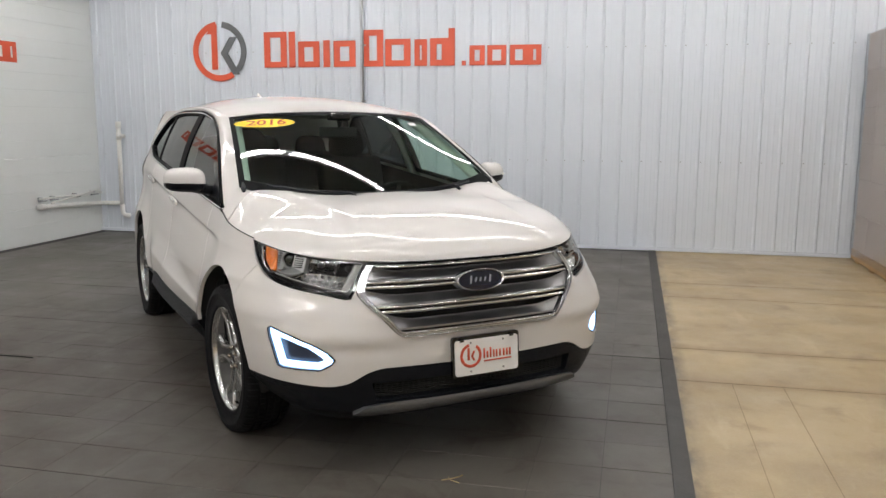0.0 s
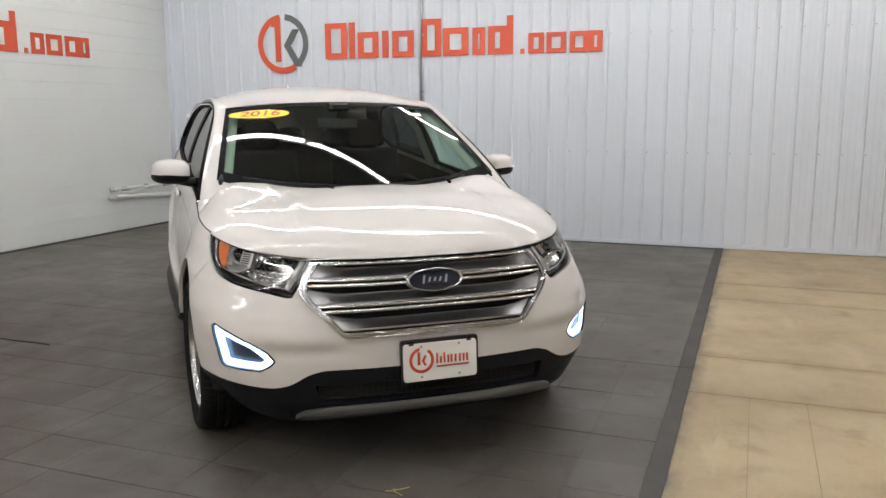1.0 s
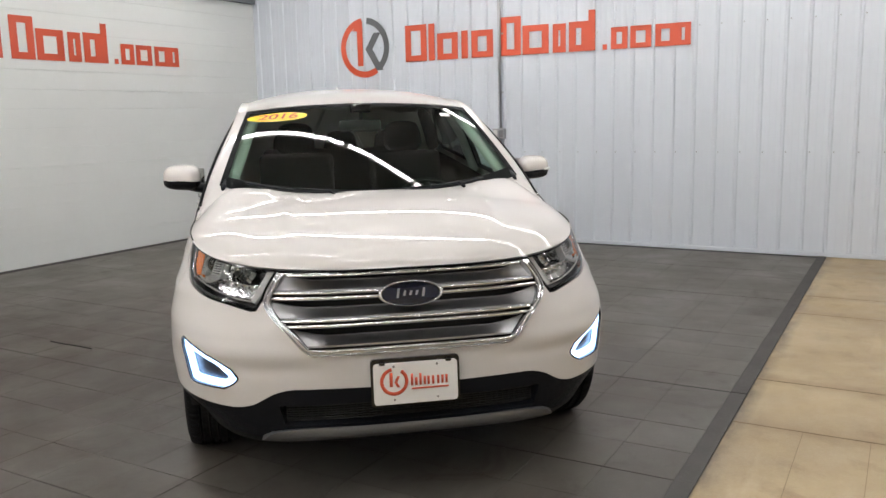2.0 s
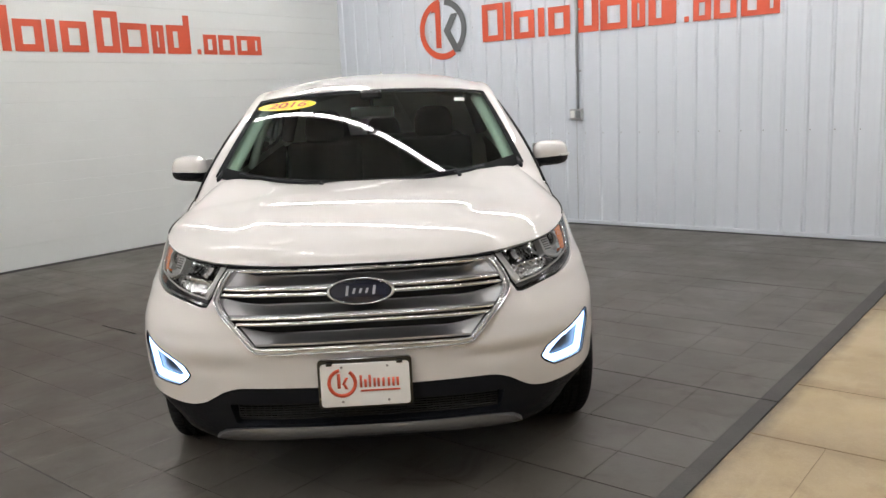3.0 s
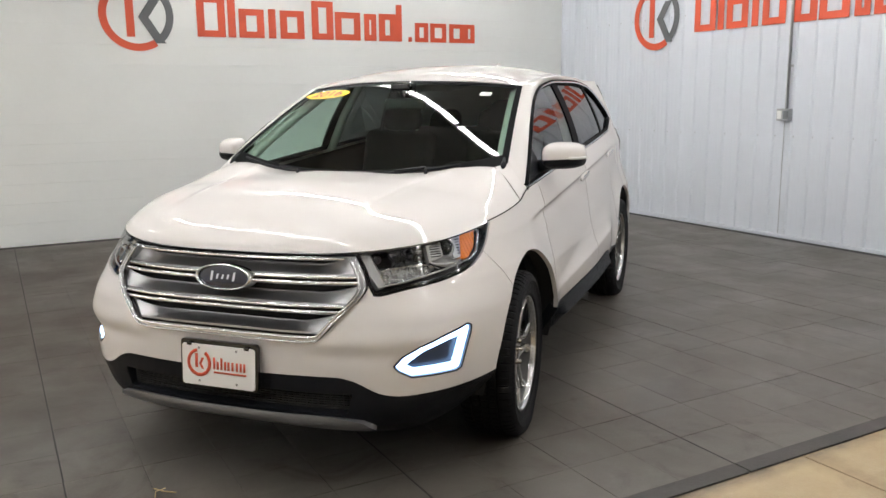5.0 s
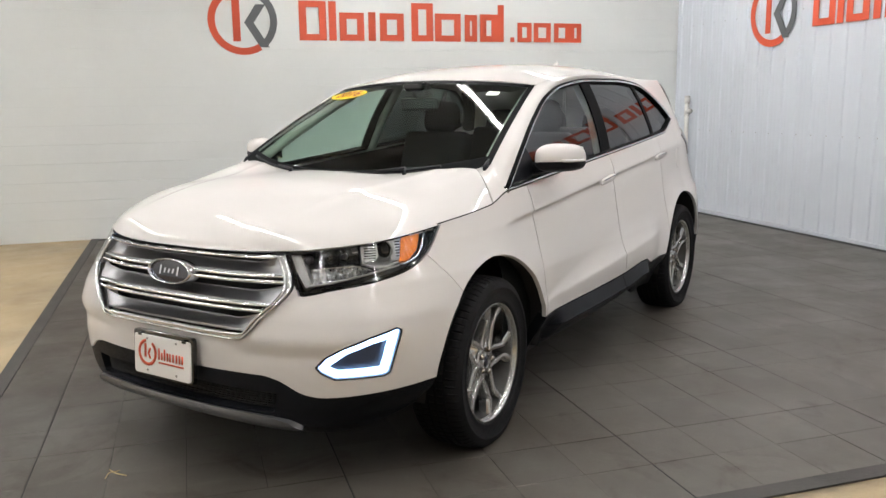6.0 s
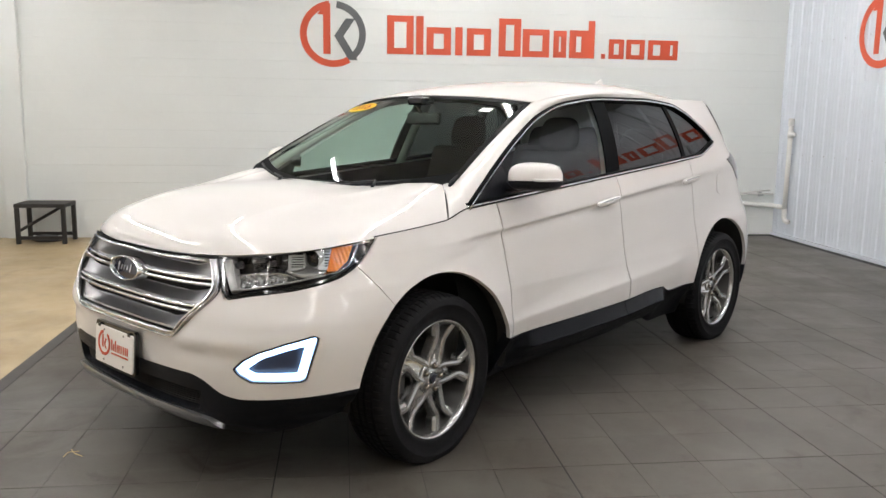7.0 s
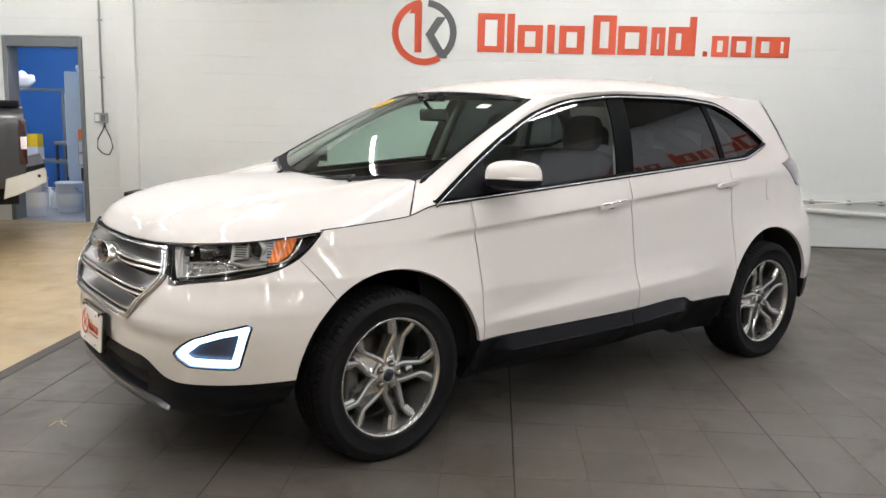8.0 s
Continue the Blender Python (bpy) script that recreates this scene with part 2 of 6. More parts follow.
def sheet(fn, u0, u1, nu, v0, v1, nv, clips=(), rim=0.0, flip=False, lift=0.0):
    """A surface patch fn(u, v), cut by clip functions g(x, y, z) that are kept where positive, with a rim turned inwards."""
    cache, verts, uv = {}, [], []
    eps_u, eps_v = (u1 - u0) / nu * 0.05, (v1 - v0) / nv * 0.05

    def normal(u, v):
        a = Vector(fn(min(u + eps_u, u1), v)) - Vector(fn(max(u - eps_u, u0), v))
        b = Vector(fn(u, min(v + eps_v, v1))) - Vector(fn(u, max(v - eps_v, v0)))
        c = a.cross(b)
        c = c.normalized() if c.length > 0 else Vector((0, 0, 1))
        return -c if flip else c

    def vid(u, v):
        key = (round(u, 6), round(v, 6))
        if key not in cache:
            cache[key] = len(verts)
            p = Vector(fn(u, v))
            if lift:
                p = p + normal(u, v) * lift
            verts.append(p)
            uv.append((u, v))
        return cache[key]

    gcache = {}

    def gval(k, u, v):
        key = (k, round(u, 6), round(v, 6))
        if key not in gcache:
            gcache[key] = clips[k](*fn(u, v))
        return gcache[key]

    faces = []
    for i in range(nu):
        ua, ub = u0 + (u1 - u0) * i / nu, u0 + (u1 - u0) * (i + 1) / nu
        for j in range(nv):
            va, vb = v0 + (v1 - v0) * j / nv, v0 + (v1 - v0) * (j + 1) / nv
            poly = [(ua, va), (ub, va), (ub, vb), (ua, vb)]
            for k in range(len(clips)):
                g = [gval(k, *p) for p in poly]
                if min(g) >= 0:
                    continue
                if max(g) < 0:
                    poly = []
                    break
                res = []
                for a in range(len(poly)):
                    b = (a + 1) % len(poly)
                    if g[a] >= 0:
                        res.append(poly[a])
                    if (g[a] >= 0) != (g[b] >= 0):
                        lo, hi, gl, gh = poly[a], poly[b], g[a], g[b]
                        if gl < 0:
                            lo, hi, gl, gh = hi, lo, gh, gl
                        for _ in range(4):
                            t = min(max(gl / (gl - gh), 0.02), 0.98)
                            m = (lo[0] + (hi[0] - lo[0]) * t, lo[1] + (hi[1] - lo[1]) * t)
                            gm = clips[k](*fn(*m))
                            if abs(gm) < 1e-5:
                                break
                            if gm >= 0:
                                lo, gl = m, gm
                            else:
                                hi, gh = m, gm
                        res.append(m)
                poly = res
                if len(poly) < 3:
                    break
            if len(poly) >= 3:
                ids = []
                for p in poly:
                    q = vid(*p)
                    if q not in ids:
                        ids.append(q)
                if len(ids) >= 3:
                    faces.append(tuple(reversed(ids)) if flip else tuple(ids))
    if rim:
        count = {}
        for f in faces:
            for a in range(len(f)):
                e = (f[a], f[(a + 1) % len(f)])
                count[tuple(sorted(e))] = count.get(tuple(sorted(e)), 0) + 1
        top, low = {}, {}

        def pair(q):
            if q not in top:
                n = normal(*uv[q])
                top[q] = len(verts)
                verts.append(verts[q].copy())
                low[q] = len(verts)
                verts.append(verts[q] - n * rim)
        extra = []
        for f in faces:
            for a in range(len(f)):
                e = (f[a], f[(a + 1) % len(f)])
                if count[tuple(sorted(e))] == 1:
                    pair(e[0]), pair(e[1])
                    extra.append((top[e[1]], top[e[0]], low[e[0]], low[e[1]]))
        faces += extra
    return pydata(verts, faces)


def inside_polygon(points):
    """A signed measure, positive inside a convex polygon given counter-clockwise."""
    n = len(points)
    sides = []
    for i in range(n):
        (xa, ya), (xb, yb) = points[i], points[(i + 1) % n]
        l = math.hypot(xb - xa, yb - ya)
        sides.append((-(yb - ya) / l, (xb - xa) / l, xa, ya))
    return lambda x, y: min(nx * (x - px) + ny * (y - py) for nx, ny, px, py in sides)

# ---- the room ----
def slab(name, x0, x1, y0, y1, z0, z1, mat, label="", category="", bevel=0.0):
    b = box_bm(x1 - x0, y1 - y0, z1 - z0, ((x0 + x1) / 2, (y0 + y1) / 2, (z0 + z1) / 2), bevel)
    return tagged(part(name, b, mat, None, "", smooth=False), label, category, kind="structure")


MAT_X, MAT_Y, TILE = 2.40, -2.71, 0.3088


def worn_floor(name, colour, stain, scuff, rough, scales, amounts, per_object=0.0, spec=0.5, bands=(), dark_patch=None, swirl=1.0):
    """A floor with broad stains, streaky scuffs and fine grain, laid out over the whole room."""
    m = bpy.data.materials.new(name)
    m.use_nodes = True
    nt = m.node_tree
    b = nt.nodes["Principled BSDF"]
    where = nt.nodes.new("ShaderNodeNewGeometry")

    def noise(scale, detail, lo, hi, stretch=None, twist=0.0):
        src = where.outputs["Position"]
        if stretch:
            mp = nt.nodes.new("ShaderNodeMapping")
            mp.inputs["Scale"].default_value = stretch
            mp.inputs["Rotation"].default_value = (0, 0, radians(35))
            nt.links.new(src, mp.inputs["Vector"])
            src = mp.outputs["Vector"]
        n = nt.nodes.new("ShaderNodeTexNoise")
        n.inputs["Scale"].default_value, n.inputs["Detail"].default_value, n.inputs["Roughness"].default_value = scale, detail, 0.62
        n.inputs["Distortion"].default_value = twist
        nt.links.new(src, n.inputs["Vector"])
        r = nt.nodes.new("ShaderNodeMapRange")
        r.inputs["From Min"].default_value, r.inputs["From Max"].default_value = lo, hi
        nt.links.new(n.outputs["Fac"], r.inputs["Value"])
        return r.outputs[0]

    def blend(mask, amount, under, over):
        f = nt.nodes.new("ShaderNodeMath")
        f.operation = "MULTIPLY"
        f.inputs[1].default_value = amount
        nt.links.new(mask, f.inputs[0])
        mix = nt.nodes.new("ShaderNodeMix")
        mix.data_type = "RGBA"
        nt.links.new(f.outputs[0], mix.inputs[0])
        if under is None:
            mix.inputs[6].default_value = (*colour, 1)
        else:
            nt.links.new(under, mix.inputs[6])
        mix.inputs[7].default_value = (*over, 1)
        return mix.outputs[2]
    c = blend(noise(scales[0], 6, 0.42, 0.70, twist=0.6 * swirl), amounts[0], None, stain)
    c = blend(noise(scales[1], 8, 0.56, 0.72, twist=1.2 * swirl), amounts[1], c, stain)
    c = blend(noise(scales[2], 6, 0.58, 0.74, (1, 0.25, 1)), amounts[2], c, scuff)
    c = blend(noise(90, 4, 0.45, 0.75), 0.25, c, scuff)
    # Blends a ragged round area of the floor towards the stain colour.
    if dark_patch:
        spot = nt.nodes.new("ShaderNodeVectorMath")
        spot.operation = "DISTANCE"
        spot.inputs[1].default_value = (dark_patch[0], dark_patch[1], 0)
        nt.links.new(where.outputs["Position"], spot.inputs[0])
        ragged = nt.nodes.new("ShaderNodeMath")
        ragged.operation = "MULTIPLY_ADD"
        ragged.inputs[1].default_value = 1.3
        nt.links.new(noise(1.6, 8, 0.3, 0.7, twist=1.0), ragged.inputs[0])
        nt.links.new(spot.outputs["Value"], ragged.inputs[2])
        patch_mask = nt.nodes.new("ShaderNodeMapRange")
        patch_mask.inputs["From Min"].default_value, patch_mask.inputs["From Max"].default_value = dark_patch[2] + 0.65, dark_patch[2] - 0.55
        nt.links.new(ragged.outputs[0], patch_mask.inputs["Value"])
        c = blend(patch_mask.outputs[0], 0.92, c, stain)
    if bands:
        split = nt.nodes.new("ShaderNodeSeparateXYZ")
        nt.links.new(where.outputs["Position"], split.inputs[0])
        worn = noise(3.5, 7, 0.36, 0.68, (0.45, 1.6, 1), 0.8)
        for yj in bands:
            far = nt.nodes.new("ShaderNodeMath")
            far.operation = "SUBTRACT"
            far.inputs[1].default_value = yj
            nt.links.new(split.outputs[1], far.inputs[0])
            size = nt.nodes.new("ShaderNodeMath")
            size.operation = "ABSOLUTE"
            nt.links.new(far.outputs[0], size.inputs[0])
            near = nt.nodes.new("ShaderNodeMapRange")
            near.inputs["From Min"].default_value, near.inputs["From Max"].default_value = 0.10, 0.0
            nt.links.new(size.outputs[0], near.inputs["Value"])
            both = nt.nodes.new("ShaderNodeMath")
            both.operation = "MULTIPLY"
            nt.links.new(near.outputs[0], both.inputs[0])
            nt.links.new(worn, both.inputs[1])
            c = blend(both.outputs[0], 0.75, c, stain)
        off = nt.nodes.new("ShaderNodeMath")
        off.operation = "SUBTRACT"
        off.inputs[1].default_value = MAT_X + 0.085
        nt.links.new(split.outputs[0], off.inputs[0])
        gap = nt.nodes.new("ShaderNodeMath")
        gap.operation = "ABSOLUTE"
        nt.links.new(off.outputs[0], gap.inputs[0])
        rim = nt.nodes.new("ShaderNodeMapRange")
        rim.inputs["From Min"].default_value, rim.inputs["From Max"].default_value = 0.085, 0.0
        nt.links.new(gap.outputs[0], rim.inputs["Value"])
        ragged = nt.nodes.new("ShaderNodeMath")
        ragged.operation = "MULTIPLY"
        nt.links.new(rim.outputs[0], ragged.inputs[0])
        nt.links.new(noise(6.0, 8, 0.34, 0.60, (1.4, 0.5, 1)), ragged.inputs[1])
        beside = nt.nodes.new("ShaderNodeMath")
        beside.operation = "GREATER_THAN"
        beside.inputs[1].default_value = MAT_Y - 0.07
        nt.links.new(split.outputs[1], beside.inputs[0])
        edge_dirt = nt.nodes.new("ShaderNodeMath")
        edge_dirt.operation = "MULTIPLY"
        nt.links.new(ragged.outputs[0], edge_dirt.inputs[0])
        nt.links.new(beside.outputs[0], edge_dirt.inputs[1])
        c = blend(edge_dirt.outputs[0], 0.9, c, (0.07, 0.055, 0.04))
        c = blend(noise(14.0, 4, 0.70, 0.76), 0.55, c, stain)
    if per_object:
        info = nt.nodes.new("ShaderNodeObjectInfo")
        sc = nt.nodes.new("ShaderNodeMapRange")
        sc.inputs["To Min"].default_value, sc.inputs["To Max"].default_value = 1 - per_object, 1 + per_object
        nt.links.new(info.outputs["Random"], sc.inputs["Value"])
        vm = nt.nodes.new("ShaderNodeVectorMath")
        vm.operation = "SCALE"
        nt.links.new(c, vm.inputs[0])
        nt.links.new(sc.outputs[0], vm.inputs["Scale"])
        c = vm.outputs[0]
    b.inputs["Specular IOR Level"].default_value = spec
    nt.links.new(c, b.inputs["Base Color"])
    gloss = nt.nodes.new("ShaderNodeMapRange")
    gloss.inputs["To Min"].default_value, gloss.inputs["To Max"].default_value = rough - 0.10, rough + 0.14
    nt.links.new(noise(scales[1] * 0.6, 6, 0.3, 0.7), gloss.inputs["Value"])
    nt.links.new(gloss.outputs[0], b.inputs["Roughness"])
    bp = nt.nodes.new("ShaderNodeBump")
    bp.inputs["Strength"].default_value, bp.inputs["Distance"].default_value = 0.12, 0.01
    nt.links.new(noise(120, 5, 0, 1), bp.inputs["Height"])
    nt.links.new(bp.outputs["Normal"], b.inputs["Normal"])
    return m


CONCRETE = worn_floor("concrete_floor", (0.40, 0.305, 0.172), (0.19, 0.128, 0.066), (0.48, 0.385, 0.245), 0.42, (1.1, 3.4, 5.0), (0.60, 0.60, 0.55), swirl=0.25, bands=(2.803, 2.143, 0.390, -0.354, -2.442))
JOINT = material("joint_filler", (0.235, 0.172, 0.10), rough=0.8, vary=0.2, vscale=6)
MAT_BASE = material("mat_underlay", (0.02, 0.019, 0.018), rough=0.8, vary=0.1)
# The tiles turn darker in a broad ragged round about x -2.3, y -2.5.
TILE_MAT = worn_floor("rubber_tile", (0.094, 0.085, 0.073), (0.038, 0.028, 0.020), (0.125, 0.110, 0.090), 0.46, (0.9, 2.6, 4.0), (0.58, 0.82, 0.50), 0.10, 0.36, dark_patch=(-2.3, -2.5, 3.1))
MAT_EDGE_MAT = material("mat_edge", (0.040, 0.036, 0.032), rough=0.65, vary=0.45, vscale=4, bump=0.2, scale=100)
WALL_BLUE = material("blue_wall", (0.035, 0.15, 0.44), rough=0.5, vary=0.08, vscale=1.5, bump=0.1, scale=50)

floor = slab("floor", -9.6, RIGHT_X + 0.2, FRONT_Y - 0.2, BACK_Y + 0.2, -0.2, -0.006, CONCRETE, "smooth tan concrete floor with dark joints and stains", "floor")
slab("ceiling", LEFT_X - 0.2, RIGHT_X + 0.2, FRONT_Y - 0.2, BACK_Y + 0.2, CEIL, CEIL + 0.15, CEILING_MAT, "dull grey ceiling over the photo bay", "ceiling")
# East and south walls are unseen, made pale to bounce light onto the car.
slab("wall_east", RIGHT_X, RIGHT_X + 0.2, FRONT_Y, BACK_Y, -0.006, CEIL, WALL_PLAIN, "unseen plain grey wall that bounces light into the bay", "wall")
slab("wall_south", LEFT_X, RIGHT_X, FRONT_Y - 0.2, FRONT_Y, -0.006, CEIL, WALL_PLAIN, "unseen plain grey wall that bounces light into the bay", "wall")
for x0, x1, y0, y1 in ((2.49, 6.5, 2.800, 2.806), (2.49, 6.5, 2.140, 2.147), (2.49, 6.5, 0.387, 0.394), (2.49, 6.5, -0.357, -0.350), (2.810, 2.8125, -2.4, -0.36), (3.10, 3.1025, -1.9, -0.36), (2.49, 6.5, -2.445, -2.44)):
    part("joint", box_bm(x1 - x0, y1 - y0, 0.004, ((x0 + x1) / 2, (y0 + y1) / 2, -0.0062)), JOINT, floor, "", smooth=False)


def ribbed_wall():
    """White steel cladding with tall ribs every 9 inches and low ones between."""
    pitch, pts = 0.2286, []
    x = LEFT_X + 0.07
    pts.append((LEFT_X, 0.0))
    while x < RIGHT_X:
        pts += [(x - 0.004, 0.0), (x + 0.010, 0.0135), (x + 0.026, 0.0135), (x + 0.040, 0.0)]
        for k in (1, 2):
            c = x + 0.036 + (pitch - 0.036) * k / 3
            pts += [(c - 0.014, 0.0), (c - 0.008, 0.0018), (c + 0.008, 0.0018), (c + 0.014, 0.0)]
        x += pitch
    pts = [p for p in pts if p[0] <= RIGHT_X]
    verts = [(px, BACK_Y - d, z) for z in (0.04, CEIL) for px, d in pts]
    n = len(pts)
    faces = [(i, i + 1, n + i + 1, n + i) for i in range(n - 1)]
    wall = tagged(part("wall_north", pydata(verts, faces), WALL_METAL, None, "", smooth=False), "white ribbed steel wall with red sign", "wall", kind="structure")
    part("backing", box_bm(RIGHT_X - LEFT_X, 0.15, CEIL + 0.006, ((LEFT_X + RIGHT_X) / 2, BACK_Y + 0.08, CEIL / 2 - 0.003)), WALL_METAL, wall, "", smooth=False)
    part("base_trim", box_bm(RIGHT_X - LEFT_X, 0.03, 0.040, ((LEFT_X + RIGHT_X) / 2, BACK_Y - 0.010, 0.018), 0.004), WALL_METAL, wall, "", smooth=False)
    part("panel_seam", box_bm(0.006, 0.004, CEIL - 0.05, (-1.265, BACK_Y - 0.0155, CEIL / 2 + 0.02)), CONDUIT, wall, "", smooth=False)
    for z in (1.08, 2.44):
        x = LEFT_X + 0.07 + 0.055
        me = None
        while x < 5.2:
            if me is None:
                me = bpy.data.meshes.new("screw")
                lathe_mesh([(0.0, -0.006), (0.005, -0.005), (0.008, 0.0)], 8, "y").to_mesh(me)
            placed_screw = part("screw", me, CONDUIT, wall)
            placed_screw.location = (x, BACK_Y - 0.001, z)
            x += pitch
    return wall


wall_north = ribbed_wall()

# west wall of painted block courses, with a doorway
DOOR_Y0, DOOR_Y1, DOOR_Z = -6.22, -5.30, 2.26


def block_wall():
    pieces = ((-9.0, DOOR_Y0 - 0.06, -0.006, CEIL), (DOOR_Y1 + 0.045, BACK_Y, -0.006, CEIL), (DOOR_Y0 - 0.06, DOOR_Y1 + 0.045, DOOR_Z + 0.07, CEIL))
    b = None
    for y0, y1, z0, z1 in pieces:
        b = box_bm(0.18, y1 - y0, z1 - z0, (LEFT_X - 0.105, (y0 + y1) / 2, (z0 + z1) / 2), 0, bm=b)
    wall = tagged(part("wall_west", b, WALL_BLOCK, None, "", smooth=False), "white painted block wall with red sign", "wall", kind="structure")
    rng = random.Random(5)
    z = 0.03
    rows = [(-0.006, 0.03)]
    while z < CEIL:
        rows.append((z, min(z + 0.21, CEIL)))
        z += 0.21
    for za, zb in rows:
        spans = [(DOOR_Y1 + 0.05, BACK_Y)]
        if za >= DOOR_Z + 0.06:
            spans = [(-9.0, BACK_Y)]
        elif zb <= DOOR_Z + 0.08:
            spans.append((-9.0, DOOR_Y0 - 0.065))
        for ya, yb in spans:
            out = 0.0010 * rng.random()
            c = box_bm(0.02, yb - ya, zb - za - 0.0009, (LEFT_X - 0.010 + out, (ya + yb) / 2, (za + zb) / 2), 0.0013, 1)
            part("course", c, WALL_BLOCK, wall, "", smooth=False)
    part("pilaster", box_bm(0.09, 0.25, CEIL, (LEFT_X + 0.02, -4.685, CEIL / 2 - 0.004), 0.006), WALL_BLOCK, wall, "", smooth=False)
    part("head_beam", box_bm(0.10, 13.8, 0.13, (LEFT_X + 0.03, -2.1, 3.235), 0.004), GREY_PAINT, wall, "grey steel head beam", smooth=False)
    return wall


wall_west = block_wall()

# tile floor under the car
mat_floor = slab("mat_floor", LEFT_X, MAT_X + 0.075, MAT_Y - 0.075, BACK_Y, -0.0058, -0.0022, MAT_BASE, "dark grey rubber tile floor with fine seams", "floor")
for ya, yb in ((MAT_Y - 0.08, 0.062), (0.071, BACK_Y)):
    part("edge_strip", box_bm(0.085, yb - ya, 0.010, (MAT_X + 0.0435, (ya + yb) / 2, -0.0020), 0.002), MAT_EDGE_MAT, mat_floor, "dark edge strip", smooth=False)
part("open_seam", box_bm(0.30, 0.0045, 0.0016, (2.25, 0.069, 0.0009), 0.0005), MAT_BASE, mat_floor, "open dark seam", smooth=False)
part("edge_strip", box_bm(MAT_X - LEFT_X - 0.002, 0.083, 0.010, ((MAT_X + LEFT_X) / 2, MAT_Y - 0.0425, -0.0020), 0.002), MAT_EDGE_MAT, mat_floor, "dark edge strip", smooth=False)

# door frame and the blue room beyond
frame_thing = thing("door_1", "grey steel door frame of an open doorway", "door frame", pose(0, 0, 0), kind="structure")
for y0, y1, z0, z1 in ((DOOR_Y0 - 0.06, DOOR_Y0, 0, DOOR_Z + 0.06), (DOOR_Y1, DOOR_Y1 + 0.045, 0, DOOR_Z + 0.06), (DOOR_Y0, DOOR_Y1, DOOR_Z - 0.06, DOOR_Z + 0.06)):
    part("jamb", box_bm(0.24, y1 - y0, z1 - z0, (LEFT_X - 0.09, (y0 + y1) / 2, (z0 + z1) / 2), 0.006), GREY_PAINT, frame_thing, "", smooth=False)
BX0, BY0, BY1, BZ = -9.4, -8.6, -4.4, 3.0
slab("wall_blue", BX0 - 0.1, BX0, BY0, BY1, 0, BZ, WALL_BLUE, "blue painted wall of the side room", "wall")
slab("wall_blue_south", BX0, LEFT_X - 0.2, BY0 - 0.1, BY0, 0, BZ, WALL_BLUE, "blue painted wall of the side room", "wall")
slab("wall_blue_north", BX0, LEFT_X - 0.2, BY1, BY1 + 0.1, 0, BZ, WALL_BLUE, "blue painted wall of the side room", "wall")
slab("ceiling_side", BX0 - 0.1, LEFT_X - 0.2, BY0 - 0.1, BY1 + 0.1, BZ, BZ + 0.1, CEILING_MAT, "dull grey ceiling of the side room", "ceiling")
BLUE_FLOOR = material("grey_painted_floor", (0.30, 0.34, 0.40), rough=0.4, vary=0.15, vscale=2, rvary=0.1)
slab("floor_side", BX0, LEFT_X - 0.02, BY0, BY1, -0.0055, -0.001, BLUE_FLOOR, "grey painted floor of the side room", "floor")

# ---- the car ----
CAR_TURN = 40.6
car = thing("car", "pearl white mid-size crossover with chrome grille, daylight lamps lit", "car", pose(-0.010, -0.0087, 0, 0, 0, CAR_TURN))
YC, YR, AXLE, HUB_Z, ARCH = -1.3, 1.5, 1.4245, 0.362, 0.458

lower_w = smooth_table([(0.18, 0.875), (0.26, 0.930), (0.36, 0.956), (0.47, 0.970), (0.56, 0.978), (0.70, 0.973)])
front_y = smooth_table([(0.18, -2.16), (0.24, -2.27), (0.30, -2.345), (0.36, -2.365), (0.47, -2.372), (0.58, -2.375), (0.66, -2.370), (0.76, -2.351), (0.85, -2.324), (0.95, -2.285), (1.02, -2.25), (1.1, -2.2)])
front_n = smooth_table([(0.2, 3.2), (0.45, 3.34), (0.62, 3.34), (0.70, 3.32), (0.80, 3.0), (1.0, 2.66), (1.2, 2.62)])
rear_y = smooth_table([(0.2, 2.25), (0.32, 2.34), (0.6, 2.37), (0.75, 2.35), (1.0, 2.26), (1.2, 2.14), (1.4, 1.92), (1.6, 1.72), (1.7, 1.62)])
hood_edge = smooth_table([(-2.32, 0.940), (-2.2, 0.953), (-2.0, 0.980), (-1.72, 1.018), (-1.23, 1.062), (-1.1, 1.080), (-0.9, 1.12)])
hood_mid = smooth_table([(-2.30, 0.9435), (-2.288, 0.9445), (-2.27, 0.972), (-2.2, 1.026), (-2.05, 1.080), (-1.85, 1.124), (-1.6, 1.150), (-1.3, 1.162), (-1.0, 1.165)])


def crease_z(y):
    return 0.9793 + 0.0795 * (y + 0.96)


def belt_z(y):
    return 1.10 + 0.072 * (y + 1.1)


def bell(x, w):
    return math.exp(-(x / w) ** 2)


def step(x, a, b):
    t = min(max((x - a) / (b - a), 0.0), 1.0)
    return t * t * (3 - 2 * t)


def sill_crease(y):
    return 0.538 + 0.058 * (y + 0.96)


